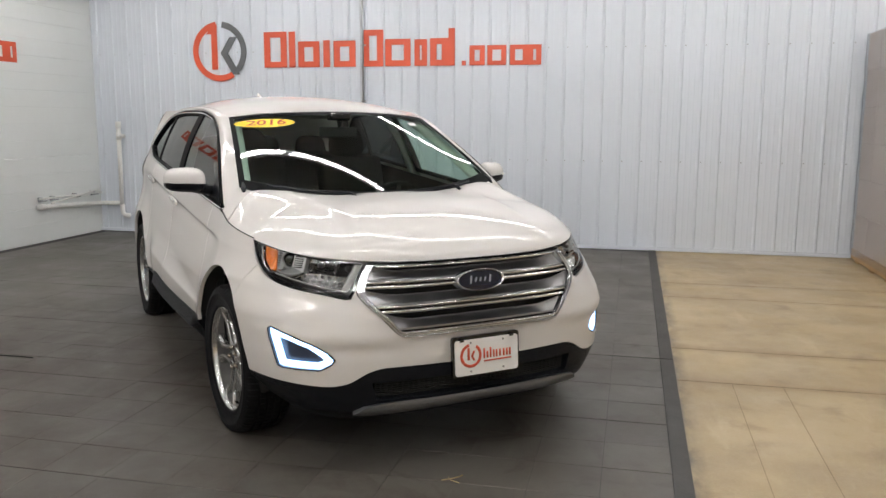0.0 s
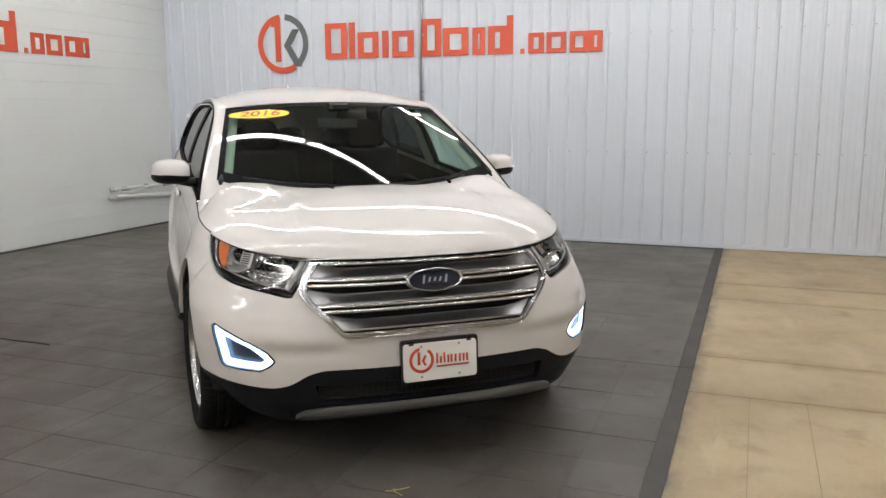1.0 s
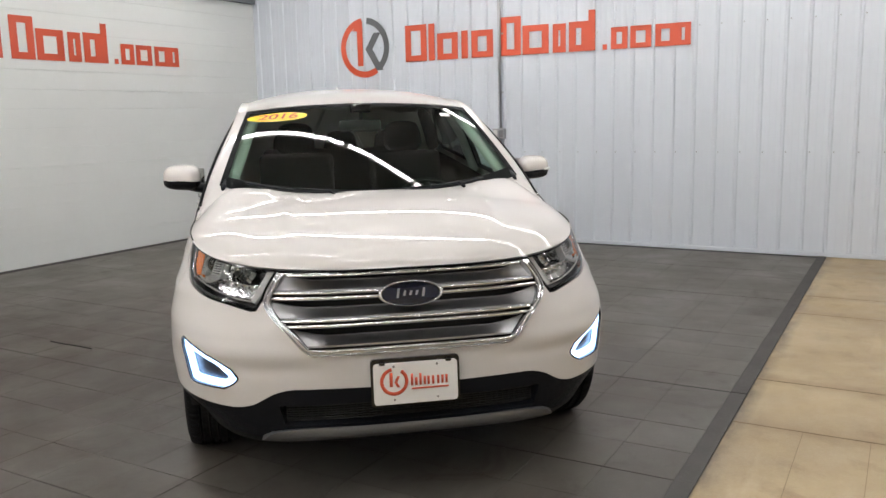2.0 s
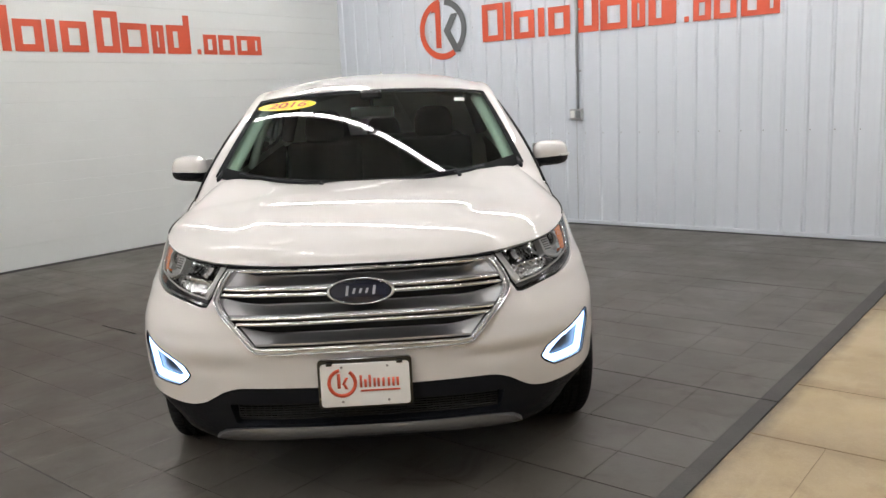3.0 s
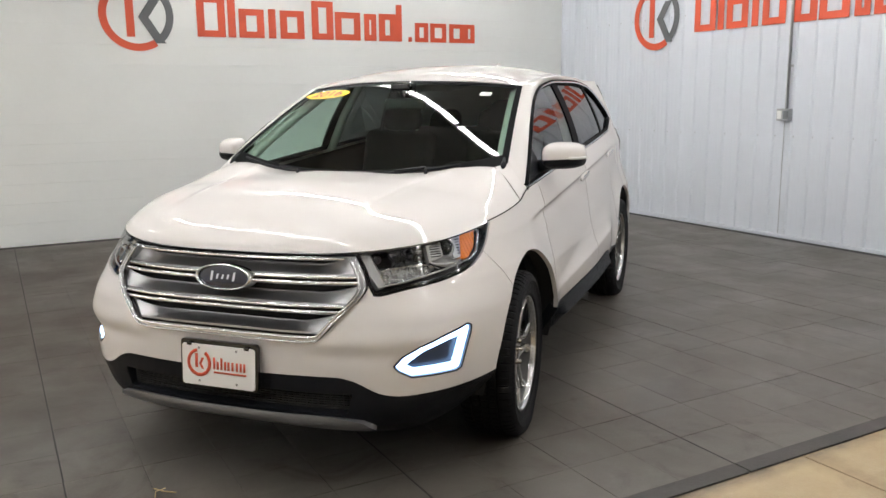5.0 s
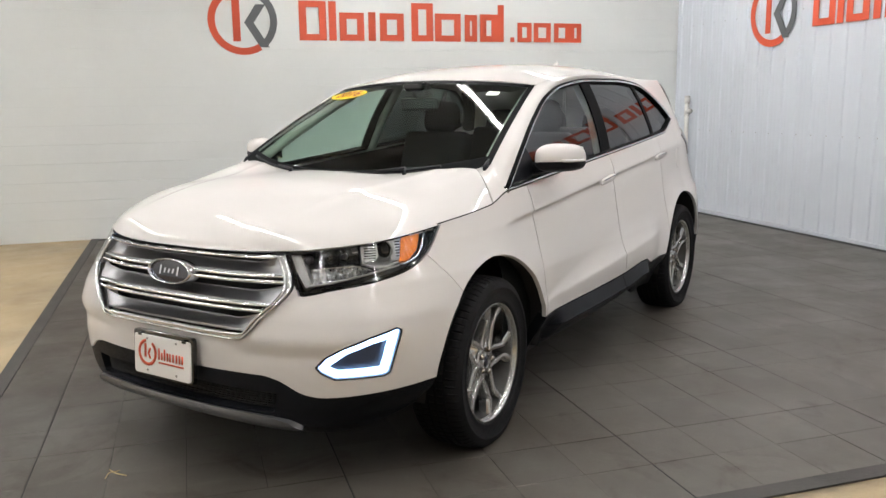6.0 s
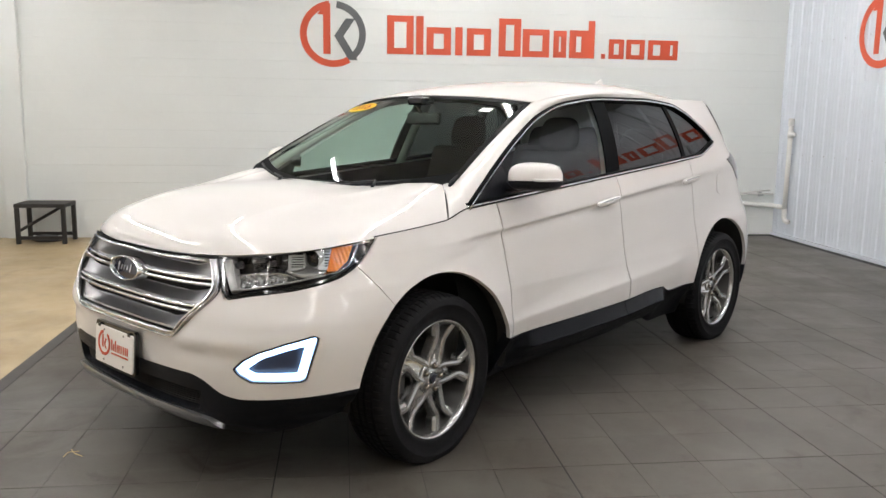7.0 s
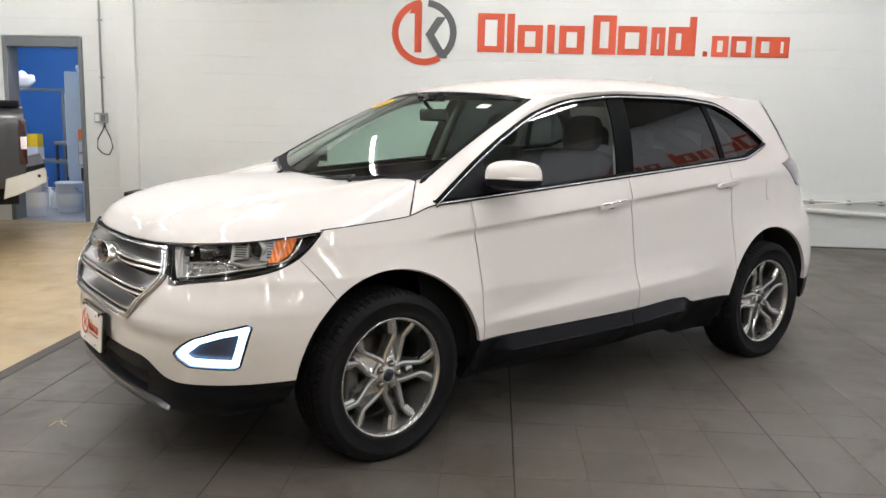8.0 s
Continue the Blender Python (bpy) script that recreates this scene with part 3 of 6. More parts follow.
def side_w(y, z):
    """Half the body's width at a station and height, from sill to roof."""
    zc, zb = crease_z(y), belt_z(y)
    sharp = step(y, -1.5, -1.0)
    if z < 0.70:
        w = lower_w(z)
    elif z < zc:
        k = (z - 0.70) / (zc - 0.70)
        w = 0.973 - 0.043 * k - 0.012 * sharp * math.sin(math.pi * k) * k
        q = (zc - z) / 0.022
        w -= 0.0115 * step(y, -1.3, -1.0) * (1 - step(y, 0.9, 1.5)) * q * math.exp(1 - q)
    elif z < zb:
        k = (z - zc) / (zb - zc)
        w = 0.930 - 0.045 * k + 0.004 * math.sin(math.pi * k)
    else:
        w = 0.885 - 0.24 * (z - zb) - 0.50 * (z - zb) ** 2
    zl = sill_crease(y)
    grow = step(y, -1.2, 0.15) * (1 - step(y, 0.55, 0.98))
    tall = 0.05 + 0.12 * step(y, -1.0, 0.2)
    k = 1 - (z - zl) / tall if z > zl else 1.0
    w += (0.004 * step(y, -1.08, -0.9) * (1 - step(y, 0.55, 0.98)) + 0.034 * grow) * max(k, 0.0) ** 2
    for ya in (-AXLE, AXLE):
        r = math.hypot(y - ya, z - 0.385)
        w += 0.026 * max(0.0, 1 - max(r - ARCH, 0.0) / 0.20) ** 2
    if y > 0.3:
        w -= (0.022 + 0.022 * step(z, 0.7, 1.15)) * ((y - 0.3) / 1.45) ** 2
    return w


def wrap(s, z):
    """The body's outline at a height: s 0 front centre, 1 to 2 the side, 3 rear centre; negative s mirrors."""
    sg = -1.0 if s < 0 else 1.0
    s = abs(s)
    if s <= 1:
        n, a, b = front_n(z), side_w(YC, z), YC - front_y(z)
        ang = s * math.pi / 2
        sn, cs = math.sin(ang), math.cos(ang)
        r = ((abs(sn) / a) ** n + (max(cs, 0) / b) ** n) ** (-1 / n)
        r += 0.011 * bell(z - 0.635, 0.045) * step(s, 0.17, 0.27) * (1 - step(s, 0.50, 0.66)) - 0.008 * bell(z - 0.575, 0.03) * step(s, 0.17, 0.27) * (1 - step(s, 0.38, 0.5))
        return (sg * r * sn, YC - r * cs, z)
    if s <= 2:
        y = YC + (s - 1) * (YR - YC)
        return (sg * side_w(y, z), y, z)
    n, a, b = 2.9, side_w(YR, z), rear_y(z) - YR
    ang = (3 - s) * math.pi / 2
    sn, cs = math.sin(ang), max(math.cos(ang), 0)
    r = ((abs(sn) / a) ** n + (cs / b) ** n) ** (-1 / n)
    return (sg * r * sn, YR + r * cs, z)


def half_at(y, z):
    """Half the body's width anywhere along it."""
    if y < YC:
        n, a, b = front_n(z), side_w(YC, z), YC - front_y(z)
        return a * max(1 - ((YC - y) / b) ** n, 0.0) ** (1 / n)
    if y > YR:
        a, b = side_w(YR, z), rear_y(z) - YR
        return a * max(1 - ((y - YR) / b) ** 2.9, 0.0) ** (1 / 2.9)
    return side_w(y, z)


def front_at(x, z):
    """The front's y at a lateral place and height."""
    n, a, b = front_n(z), side_w(YC, z), YC - front_y(z)
    return YC - b * max(1 - (abs(x) / a) ** n, 0.0) ** (1 / n)


def ang_of(x, y):
    return math.degrees(math.atan2(abs(x), YC - y))


# outlines used as cutters, all positive where the panel stays
def arch_cut(x, y, z):
    return min(math.hypot(y - ya, z - 0.385) for ya in (-AXLE, AXLE)) - ARCH


clad_front = smooth_table([(0.0, 0.488), (0.47, 0.496), (0.53, 0.484), (0.64, 0.428), (0.70, 0.418), (0.85, 0.425), (0.97, 0.435)])
rocker_top = smooth_table([(-1.1, 0.468), (-0.9, 0.470), (0.1, 0.490), (0.42, 0.508), (0.50, 0.506), (0.60, 0.470), (1.0, 0.460), (2.6, 0.46)])


def clad_z(x, y):
    return clad_front(abs(x)) if y < -1.42 else (rocker_top(y))


grille_half = smooth_table([(0.615, 0.355), (0.645, 0.407), (0.71, 0.466), (0.80, 0.548), (0.825, 0.558), (0.85, 0.552), (0.96, 0.485)])


def grille_in(x, z, grow=0.0):
    """Positive inside the grille's opening."""
    return min(grille_half(z) + grow - abs(x), z - (0.637 - grow), 0.938 + grow - z)


lamp_low = smooth_table([(-2.25, 0.800), (-2.19, 0.818), (-2.05, 0.842), (-1.92, 0.872), (-1.82, 0.920), (-1.73, 1.000), (-1.70, 1.03)])


def lamp_in(x, y, z, grow=0.0):
    """Positive inside the headlamp's outline."""
    inner = abs(x) - (0.492 + (0.951 - z) * 0.70) + grow
    return min(inner, z - lamp_low(y) + grow, (-1.70 - y) + grow)


fog_poly = inside_polygon([(35.8 / 60, 0.538), (36.6 / 60, 0.518), (39.0 / 60, 0.492), (48.0 / 60, 0.492), (49.0 / 60, 0.500), (51.4 / 60, 0.658), (50.9 / 60, 0.668), (45.5 / 60, 0.643), (40.6 / 60, 0.608), (37.4 / 60, 0.570)])


def fog_in(x, y, z, grow=0.0):
    return fog_poly((ang_of(x, y) + 0.9) / 60, z) + grow


def below_hood(x, y, z):
    return hood_edge(y) - 0.004 - z


dlo_top = smooth_table([(-1.17, 1.080), (-1.05, 1.165), (-0.885, 1.274), (-0.66, 1.400), (-0.42, 1.505), (-0.15, 1.572), (0.25, 1.606), (0.65, 1.608), (1.0, 1.585), (1.12, 1.55), (1.25, 1.485), (1.45, 1.350), (1.49, 1.30)])


def dlo_in(y, z, grow=0.0):
    """Positive inside the side windows' outline."""
    return min(dlo_top(y) - z + grow, z - belt_z(y) - 0.008 + grow, z - 1.266 - 0.34 * (y - 1.20) + grow, 1.46 - y + grow)


def bumper_seam(y, z):
    """Positive ahead of the line between bumper and wing."""
    return (-1.77 - y) + (z - 0.83) * -0.75


DOOR_A, DOOR_B, DOOR_C = -0.947, 0.115, 1.02


def wing_top(y):
    k = step(y, -1.335, -1.16)
    return (hood_edge(y) - 0.004) * (1 - k) + (belt_z(y) - 0.002) * k


def door_a(z):
    return DOOR_A - 0.014 * step(z, 0.7, 1.1) + 0.0


def side_panel(name, sg, s0, s1, z0, z1, clips, nu, nv, mat=None, parent=car, rim=0.02, label="", lift=0.0, skin=False):
    cl = list(clips)
    return part(name, sheet(door_skin(sg) if skin else (lambda s, z: wrap(sg * s, z)), s0, s1, nu, z0, z1, nv, cl, rim=rim, flip=(sg < 0), lift=lift), mat or PAINT, parent, label)


def door_skin(sg):
    """The body side with its rows running along the sill crease low down."""
    def f(s, v):
        y = YC + (s - 1) * (YR - YC)
        return wrap(sg * s, v + (y + 0.96) * (0.058 + 0.0215 * step(v, 0.6, 0.97)))
    return f


def at_y(y):
    return 1 + (y - YC) / (YR - YC)


# front bumper cover, both corners in one piece
part("front_bumper", sheet(lambda s, z: wrap(s, z), -1.06, 1.06, 150, 0.38, 1.03, 60, [
    lambda x, y, z: z - clad_z(x, y) - 0.001,
    below_hood,
    arch_cut,
    lambda x, y, z: bumper_seam(y, z) - 0.002,
    lambda x, y, z: -grille_in(x, z, 0.012) if y < -1.9 else 1.0,
    lambda x, y, z: -lamp_in(x, y, z, 0.006),
    lambda x, y, z: -fog_in(x, y, z, 0.006) if z < 0.72 else 1.0,
], rim=0.03), PAINT, car, "pearl white bumper cover")
# black lower bumper
def lower_skin(s, z):
    """The black lower bumper: a ledge below the paint line, undercut towards the corners."""
    x, y, _ = wrap(s, z)
    k = 1 - 0.060 * (1 - step(z, 0.30, 0.425)) * step(abs(s), 0.36, 0.60)
    return (x * k, YC + (y - YC) * k, z)


part("lower_bumper", sheet(lower_skin, -1.0, 1.0, 120, 0.20, 0.52, 34, [
    lambda x, y, z: clad_z(x, y) - 0.002 - z,
    arch_cut,
    lambda x, y, z: z - 0.235 - 0.10 * step(ang_of(x, y), 36, 64),
    lambda x, y, z: max(abs(x) - 0.50 - (z - 0.32) * 0.25, z - 0.430, 0.345 - z) if y < -2.0 else 1.0,
], rim=0.05, lift=-0.004), BLACK_PLASTIC, car, "black textured lower bumper")
for sg in (1, -1):
    side_panel("front_wing", sg, 0.55, at_y(-0.80), 0.40, 1.14, [
        arch_cut,
        lambda x, y, z: z - clad_z(x, y) - 0.002,
        lambda x, y, z: wing_top(y) - z,
        lambda x, y, z: -bumper_seam(y, z) - 0.002,
        lambda x, y, z: -lamp_in(x, y, z, 0.006),
        lambda x, y, z: door_a(z) - 0.003 - y,
    ], 110, 90)
    fd = side_panel("front_door", sg, at_y(-1.1), at_y(0.2), 0.412, 1.2436, [
        lambda x, y, z: z - rocker_top(y) - 0.002,
        lambda x, y, z: belt_z(y) - 0.002 - z,
        lambda x, y, z: y - door_a(z) - 0.003,
        lambda x, y, z: DOOR_B - 0.003 - y,
    ], 50, 110, skin=True)
    rd = side_panel("rear_door", sg, at_y(0.0), at_y(1.2), 0.3364, 1.3192, [
        lambda x, y, z: z - rocker_top(y) - 0.002,
        lambda x, y, z: belt_z(y) - 0.002 - z,
        lambda x, y, z: y - DOOR_B - 0.003,
        lambda x, y, z: DOOR_C - 0.003 - y,
        arch_cut,
    ], 50, 120, skin=True)
    side_panel("quarter_panel", sg, at_y(0.9), 2.75, 0.42, 1.63, [
        arch_cut,
        lambda x, y, z: y - DOOR_C - 0.003 if z < belt_z(y) else 1.0,
        lambda x, y, z: -dlo_in(y, z, 0.012),
        lambda x, y, z: (y - 1.0) + (dlo_top(y) + 0.012 - z) * -1.0 if z > belt_z(y) and y < 1.5 else 1.0,
        lambda x, y, z: z - rocker_top(y) - 0.002,
    ], 80, 80)
    def sill(y, d, g=sg):
        """The sill cladding: leaning out to a ledge, then tucked under; flat before and behind."""
        z = rocker_top(y) - 0.002 - d
        m = step(y, -0.90, -0.77) * (1 - step(y, 0.46, 0.62))
        ledge = 0.030 * min(d / 0.072, 1) - max(d - 0.072, 0) * 0.75 - max(d - 0.150, 0) * 0.6
        out = m * ledge - (1 - m) * d * 0.55
        return (g * (side_w(y, max(z, 0.36)) + 0.004 + out), y, z)
    for y0, y1, n in ((-1.12, 0.058, 46), (0.062, 1.12, 40)):
        rail = [(p[0] - sg * 0.004, p[1], p[2]) for p in (sill(max(y0, -0.80) + (min(y1, 0.50) - max(y0, -0.80)) * i / 20, 0.073) for i in range(21))]
        part("rocker_lip", sweep(rail, 0.0075, 8), BLACK_PLASTIC, car)
        part("rocker_cladding", sheet(sill, y0, y1, n, 0.0, 0.216, 24, [arch_cut], rim=0.05, flip=(sg > 0)), BLACK_PLASTIC, car, "black plastic sill cladding with a ledge")
    side_panel("rear_bumper_cladding", sg, at_y(1.5), 3.0, 0.33, 0.46, [
        lambda x, y, z: rocker_top(y) - 0.002 - z,
        arch_cut,
    ], 30, 12, BLACK_PLASTIC, car, 0.05, lift=0.004)


# bonnet
def bonnet_half(y):
    zE = hood_edge(y)
    if y >= YC:
        return side_w(y, zE)
    n, a, b = front_n(zE), side_w(YC, zE), YC - front_y(zE)
    return a * max(1 - ((YC - y) / b) ** n, 1e-6) ** (1 / n)


def bonnet(u, y):
    xb, zE = bonnet_half(y), hood_edge(y)
    x = u * xb
    p = 5.2 + 2.4 * step(y, -2.2, -1.4)
    zm = hood_mid(y)
    z = zE + (max(zm - zE, 0) * (1 - abs(u) ** p))
    ridge = 0.43 + 0.05 * step(y, -2.15, -1.5) + 0.07 * step(y, -1.6, -1.2)
    off = abs(x) - ridge
    z += (0.006 - 0.014 * min(abs(x) / 0.5, 1.0) ** 2) * step(y, -2.2, -1.9)
    z -= 0.013 * (1 - math.exp(-max(off, 0.0) / 0.05)) * step(y, -2.2, -1.85) * (1 - step(abs(u), 0.72, 0.98))
    z += 0.062 * step(abs(x), 0.30, 0.72) * step(y, -1.62, -1.13) * (1 - step(abs(u), 0.80, 1.0))
    return (x, y, z)


BONNET_BACK = smooth_table([(0.0, -1.325), (0.4, -1.275), (0.6, -1.205), (0.71, -1.151), (0.73, -1.165), (0.89, -1.3035)])
BONNET_NOSE = -2.287
for sg in (1, -1):
    seam = [(sg * (side_w(max(y, YC), hood_edge(y)) if y >= YC else bonnet_half(y)) - sg * 0.0015, y, wing_top(y) + 0.0015) for y in [-1.725 + 0.565 * i / 40 for i in range(41)]]
    part("shut_line", sweep(seam, 0.0030, 6), MATT_BLACK, car)
part("bonnet", sheet(lambda u, v: bonnet(math.sin(u * math.pi / 2), BONNET_NOSE + (max(v, 0.0) ** 1.6) * (-0.98 - BONNET_NOSE)), -1, 1, 160, 0, 1, 80, [
    lambda x, y, z: BONNET_BACK(abs(x)) - y,
    lambda x, y, z: dlo_top(y) - 0.0 - z if y > -1.17 else 1.0,
], rim=0.02), PAINT, car, "pearl white bonnet with two raised creases")


# windscreen, pillars and roof
def screen(u, s):
    x = u * (0.782 + (0.655 - 0.782) * s)
    y = (-1.36 + 0.25 * u * u) * (1 - s) + (-0.515 + 0.125 * u * u) * s
    z = (1.125 + 0.091 * abs(u) ** 2.4) * (1 - s) + (1.615 - 0.037 * u * u) * s
    b = (0.030 - 0.018 * u * u) * 4 * s * (1 - s)
    return (x, y - 0.5 * b, z + 0.85 * b)


roof_mid = smooth_table([(-0.52, 1.612), (-0.3, 1.662), (0.0, 1.702), (0.4, 1.730), (0.9, 1.736), (1.4, 1.708), (1.85, 1.650)])
roof_edge = smooth_table([(-0.40, 1.578), (-0.2, 1.615), (0.1, 1.642), (0.5, 1.652), (1.0, 1.642), (1.5, 1.61), (1.85, 1.57)])
roof_half = smooth_table([(-0.4, 0.655), (0.2, 0.655), (1.0, 0.635), (1.85, 0.575)])


def roof(u, t):
    yf, yr = -0.515 + 0.125 * u * u, 1.83 - 0.12 * u * u
    y = yf + (yr - yf) * t
    ze, zm = roof_edge(y), roof_mid(y)
    return (u * roof_half(y), y, zm - (zm - ze) * abs(u) ** 2.6)


def upper_edge(t):
    if t < 0:
        return screen(1 + 0.28 * t, 0)
    return screen(1, t) if t <= 1 else roof(1, t - 1)


def lower_edge(t):
    if t < 0:
        y = -1.185 + 0.383 * t
        z = hood_edge(y) - 0.004 + 0.016 * (1 + t / 0.3)
        return (side_w(y, z) - 0.003, y, z)
    y = -1.185 + (-0.36 + 1.185) * t if t <= 1 else -0.36 + (1.10 + 0.36) * (t - 1)
    z = dlo_top(y) + 0.012
    return (side_w(y, z), y, z)


def pillar(t, k):
    a, b = Vector(upper_edge(t)), Vector(lower_edge(t))
    p = a.lerp(b, k)
    out = Vector((0.85, -0.25 + 0.25 * step(t, 0.4, 1.0), 0.40)).normalized()
    return tuple(p + out * ((0.010 + 0.022 * step(t, 0.5, 1.2)) * math.sin(math.pi * k)))


part("roof", sheet(roof, -1, 1, 40, 0, 1, 50, rim=0.02), PAINT, car, "pearl white roof")
for sg in (1, -1):
    part("roof_pillar", sheet(lambda t, k: (sg * pillar(t, k)[0], *pillar(t, k)[1:]), -0.3, 2.0, 84, 0, 1, 8, rim=0.02, flip=(sg > 0)), PAINT, car)
windscreen = part("windscreen", sheet(lambda u, s: screen(u, s), -1, 1, 40, 0.0, 1, 24), WINDSCREEN, car, "clear windscreen with a dark upper band")

# side windows
for sg in (1, -1):
    for nm, ya, yb, mt in (("front_window", -1.2, 0.045, SIDE_GLASS), ("rear_window", 0.165, 0.988, DARK_GLASS), ("quarter_window", 1.018, 1.5, DARK_GLASS)):
        side_panel(nm, sg, at_y(-1.2), at_y(1.5), 1.05, 1.63, [
            lambda x, y, z: dlo_in(y, z, -0.004),
            lambda x, y, z, a=ya: y - a - (z - 1.2) * (0.0 if a < 0 else 0.20 if a < 0.5 else -0.19),
            lambda x, y, z, b=yb: b + (z - 1.2) * (0.20 if b < 0.5 else -0.19) - y if b < 1.4 else 1.0,
        ], 80, 40, mt, car, 0.0, lift=-0.012)
    side_panel("pillar_cover", sg, at_y(0.0), at_y(0.4), 1.12, 1.63, [
        lambda x, y, z: dlo_in(y, z, -0.002),
        lambda x, y, z: y - 0.04 - (z - 1.2) * 0.20,
        lambda x, y, z: 0.170 + (z - 1.2) * 0.20 - y,
    ], 24, 24, MATT_BLACK, car, 0.01, lift=-0.006)
    side_panel("window_divider", sg, at_y(0.8), at_y(1.2), 1.15, 1.63, [
        lambda x, y, z: dlo_in(y, z, -0.002),
        lambda x, y, z: y - 0.980 + (z - 1.2) * 0.19,
        lambda x, y, z: 1.026 - (z - 1.2) * 0.19 - y,
    ], 24, 24, MATT_BLACK, car, 0.01, lift=-0.007)


# ---- grille, badge, plate, lamps ----
def mirrored(fn, sg):
    return lambda a, b: (sg * fn(a, b)[0], *fn(a, b)[1:])


def face(x, z, push=0.0):
    return (x, front_at(x, z) + push, z)


grille = part("grille", sheet(lambda x, z: face(x, z, 0.085), -0.62, 0.62, 60, 0.58, 0.98, 24, [lambda x, y, z: grille_in(x, z, 0.02)]), LINER, car, "chrome and satin silver grille with three bars")
part("surround", sheet(lambda x, z: face(x, z, -0.012), -0.64, 0.64, 130, 0.58, 0.99, 60, [
    lambda x, y, z: grille_in(x, z, 0.010),
    lambda x, y, z: hood_edge(y) - 0.007 - z,
    lambda x, y, z: -min(grille_half(z) - 0.020 - abs(x), z - 0.655, 0.936 - z),
], rim=0.035), DULL_CHROME, grille, "chrome surround")
part("surround_gasket", sheet(lambda x, z: face(x, z, 0.004), -0.66, 0.66, 130, 0.58, 1.0, 60, [
    lambda x, y, z: grille_in(x, z, 0.020),
    lambda x, y, z: hood_edge(y) - 0.004 - z,
    lambda x, y, z: -grille_in(x, z, 0.006),
], rim=0.02), GLOSS_BLACK, grille)


def bar(u, k, z0):
    """One satin scoop: level at its front lip, curving up to an upright back."""
    end = max(abs(u) - 0.64, 0) / 0.36
    turn = (1 - k) * radians(59)
    tall = 0.057 * (1 + 1.4 * end * end)
    z = z0 + tall * (1 - math.cos(turn))
    x = u * (grille_half(z) - 0.020)
    deep = 0.080 * math.sin(turn) * (1 - 0.80 * end)
    return (x, front_at(x, z) + deep + 0.002, z)


for z0, chrome in ((0.868, True), (0.766, True), (0.660, False)):
    slat = part("bar", sheet(lambda u, k, zz=z0: bar(u, k, zz), -1, 1, 60, 0, 1, 14, rim=0.008), SATIN, grille, "satin silver grille bar")
    if chrome:
        for dz in (-0.004, -0.024):
            xs = [(-1 + 2 * i / 60) * (grille_half(z0 + dz) - 0.018) for i in range(61)]
            part("chrome_strip", sweep([face(x, z0 + dz, -0.006) for x in xs], 0.0072, 8), CHROME, slat)
# Black strip drawn for the shaded gap between bonnet edge and grille.
xs = [(-1 + 2 * i / 60) * (grille_half(0.935) + 0.004) for i in range(61)]
part("nose_gap_strip", sweep([face(x, 0.9405, -0.009) for x in xs], 0.0058, 8), MATT_BLACK, grille)
xs = [(-1 + 2 * i / 60) * (grille_half(0.935) - 0.03) for i in range(61)]
part("chrome_strip", sweep([face(x, 0.9285, -0.010) for x in xs], 0.0055, 8), CHROME, grille)


def frame_line(grow, zb):
    """Points along the grille's sides and foot."""
    zs = [0.930 - (0.930 - zb) * i / 24 for i in range(25)]
    side = [(grille_half(z) + grow, z) for z in zs]
    foot = [(side[-1][0] * (1 - i / 16), zb - 0.006 * min(i / 2, 1)) for i in range(1, 16)]
    half = side + foot
    return [face(x, z, -0.016) for x, z in half] + [face(-x, z, -0.016) for x, z in reversed(half)]


for grow, zb, rr in ((-0.010, 0.655, 0.0045), (0.006, 0.638, 0.0038)):
    part("chrome_outline", sweep(frame_line(grow, zb), rr, 8), CHROME, grille)


def badge():
    b = lathe_mesh([(0.88, 0.0), (0.88, -0.012), (0.91, -0.019), (0.95, -0.021), (1.0, -0.012), (1.0, 0.03)], 64, "y")
    bmesh.ops.scale(b, vec=(0.128, 1, 0.051), verts=b.verts)
    m = Matrix.Translation((0, -2.338, 0.849)) @ Matrix.Rotation(radians(-9), 4, "X")
    bmesh.ops.transform(b, matrix=m, verts=b.verts)
    ring = part("badge", b, CHROME, car, "oval blue badge with chrome rim")
    d = lathe_mesh([(0.0, -0.013), (0.5, -0.012), (0.90, -0.008)], 64, "y")
    bmesh.ops.scale(d, vec=(0.128, 1, 0.051), verts=d.verts)
    bmesh.ops.transform(d, matrix=m, verts=d.verts)
    part("badge_field", d, BADGE_BLUE, ring)
    for x, h, wd in ((-0.058, 0.036, 0.010), (-0.032, 0.020, 0.009), (-0.008, 0.017, 0.009), (0.016, 0.018, 0.009), (0.042, 0.034, 0.010)):
        e = bmesh.new()
        e.from_mesh(flat_bar(x, x + wd, -h * 0.42, h * 0.58, 0.0025, 0.006))
        bmesh.ops.transform(e, matrix=m @ Matrix.Translation((0, -0.0115, 0)), verts=e.verts)
        part("badge_bar", e, CHROME, ring, smooth=False)



def ring_arc(r0, r1, a0, a1, depth, seg=40, axis="y"):
    """A flat arc of a ring, in the x-z plane, standing depth proud towards -y."""
    verts, faces = [], []
    for i in range(seg + 1):
        a = radians(a0 + (a1 - a0) * i / seg)
        for r, d in ((r0, 0), (r0, -depth), (r1, -depth), (r1, 0)):
            verts.append((r * math.cos(a), d, r * math.sin(a)))
    for i in range(seg):
        for k in range(4):
            l = (k + 1) % 4
            faces.append((i * 4 + k, i * 4 + l, (i + 1) * 4 + l, (i + 1) * 4 + k))
    faces += [(3, 2, 1, 0), tuple(seg * 4 + k for k in range(4))]
    return pydata(verts, faces)


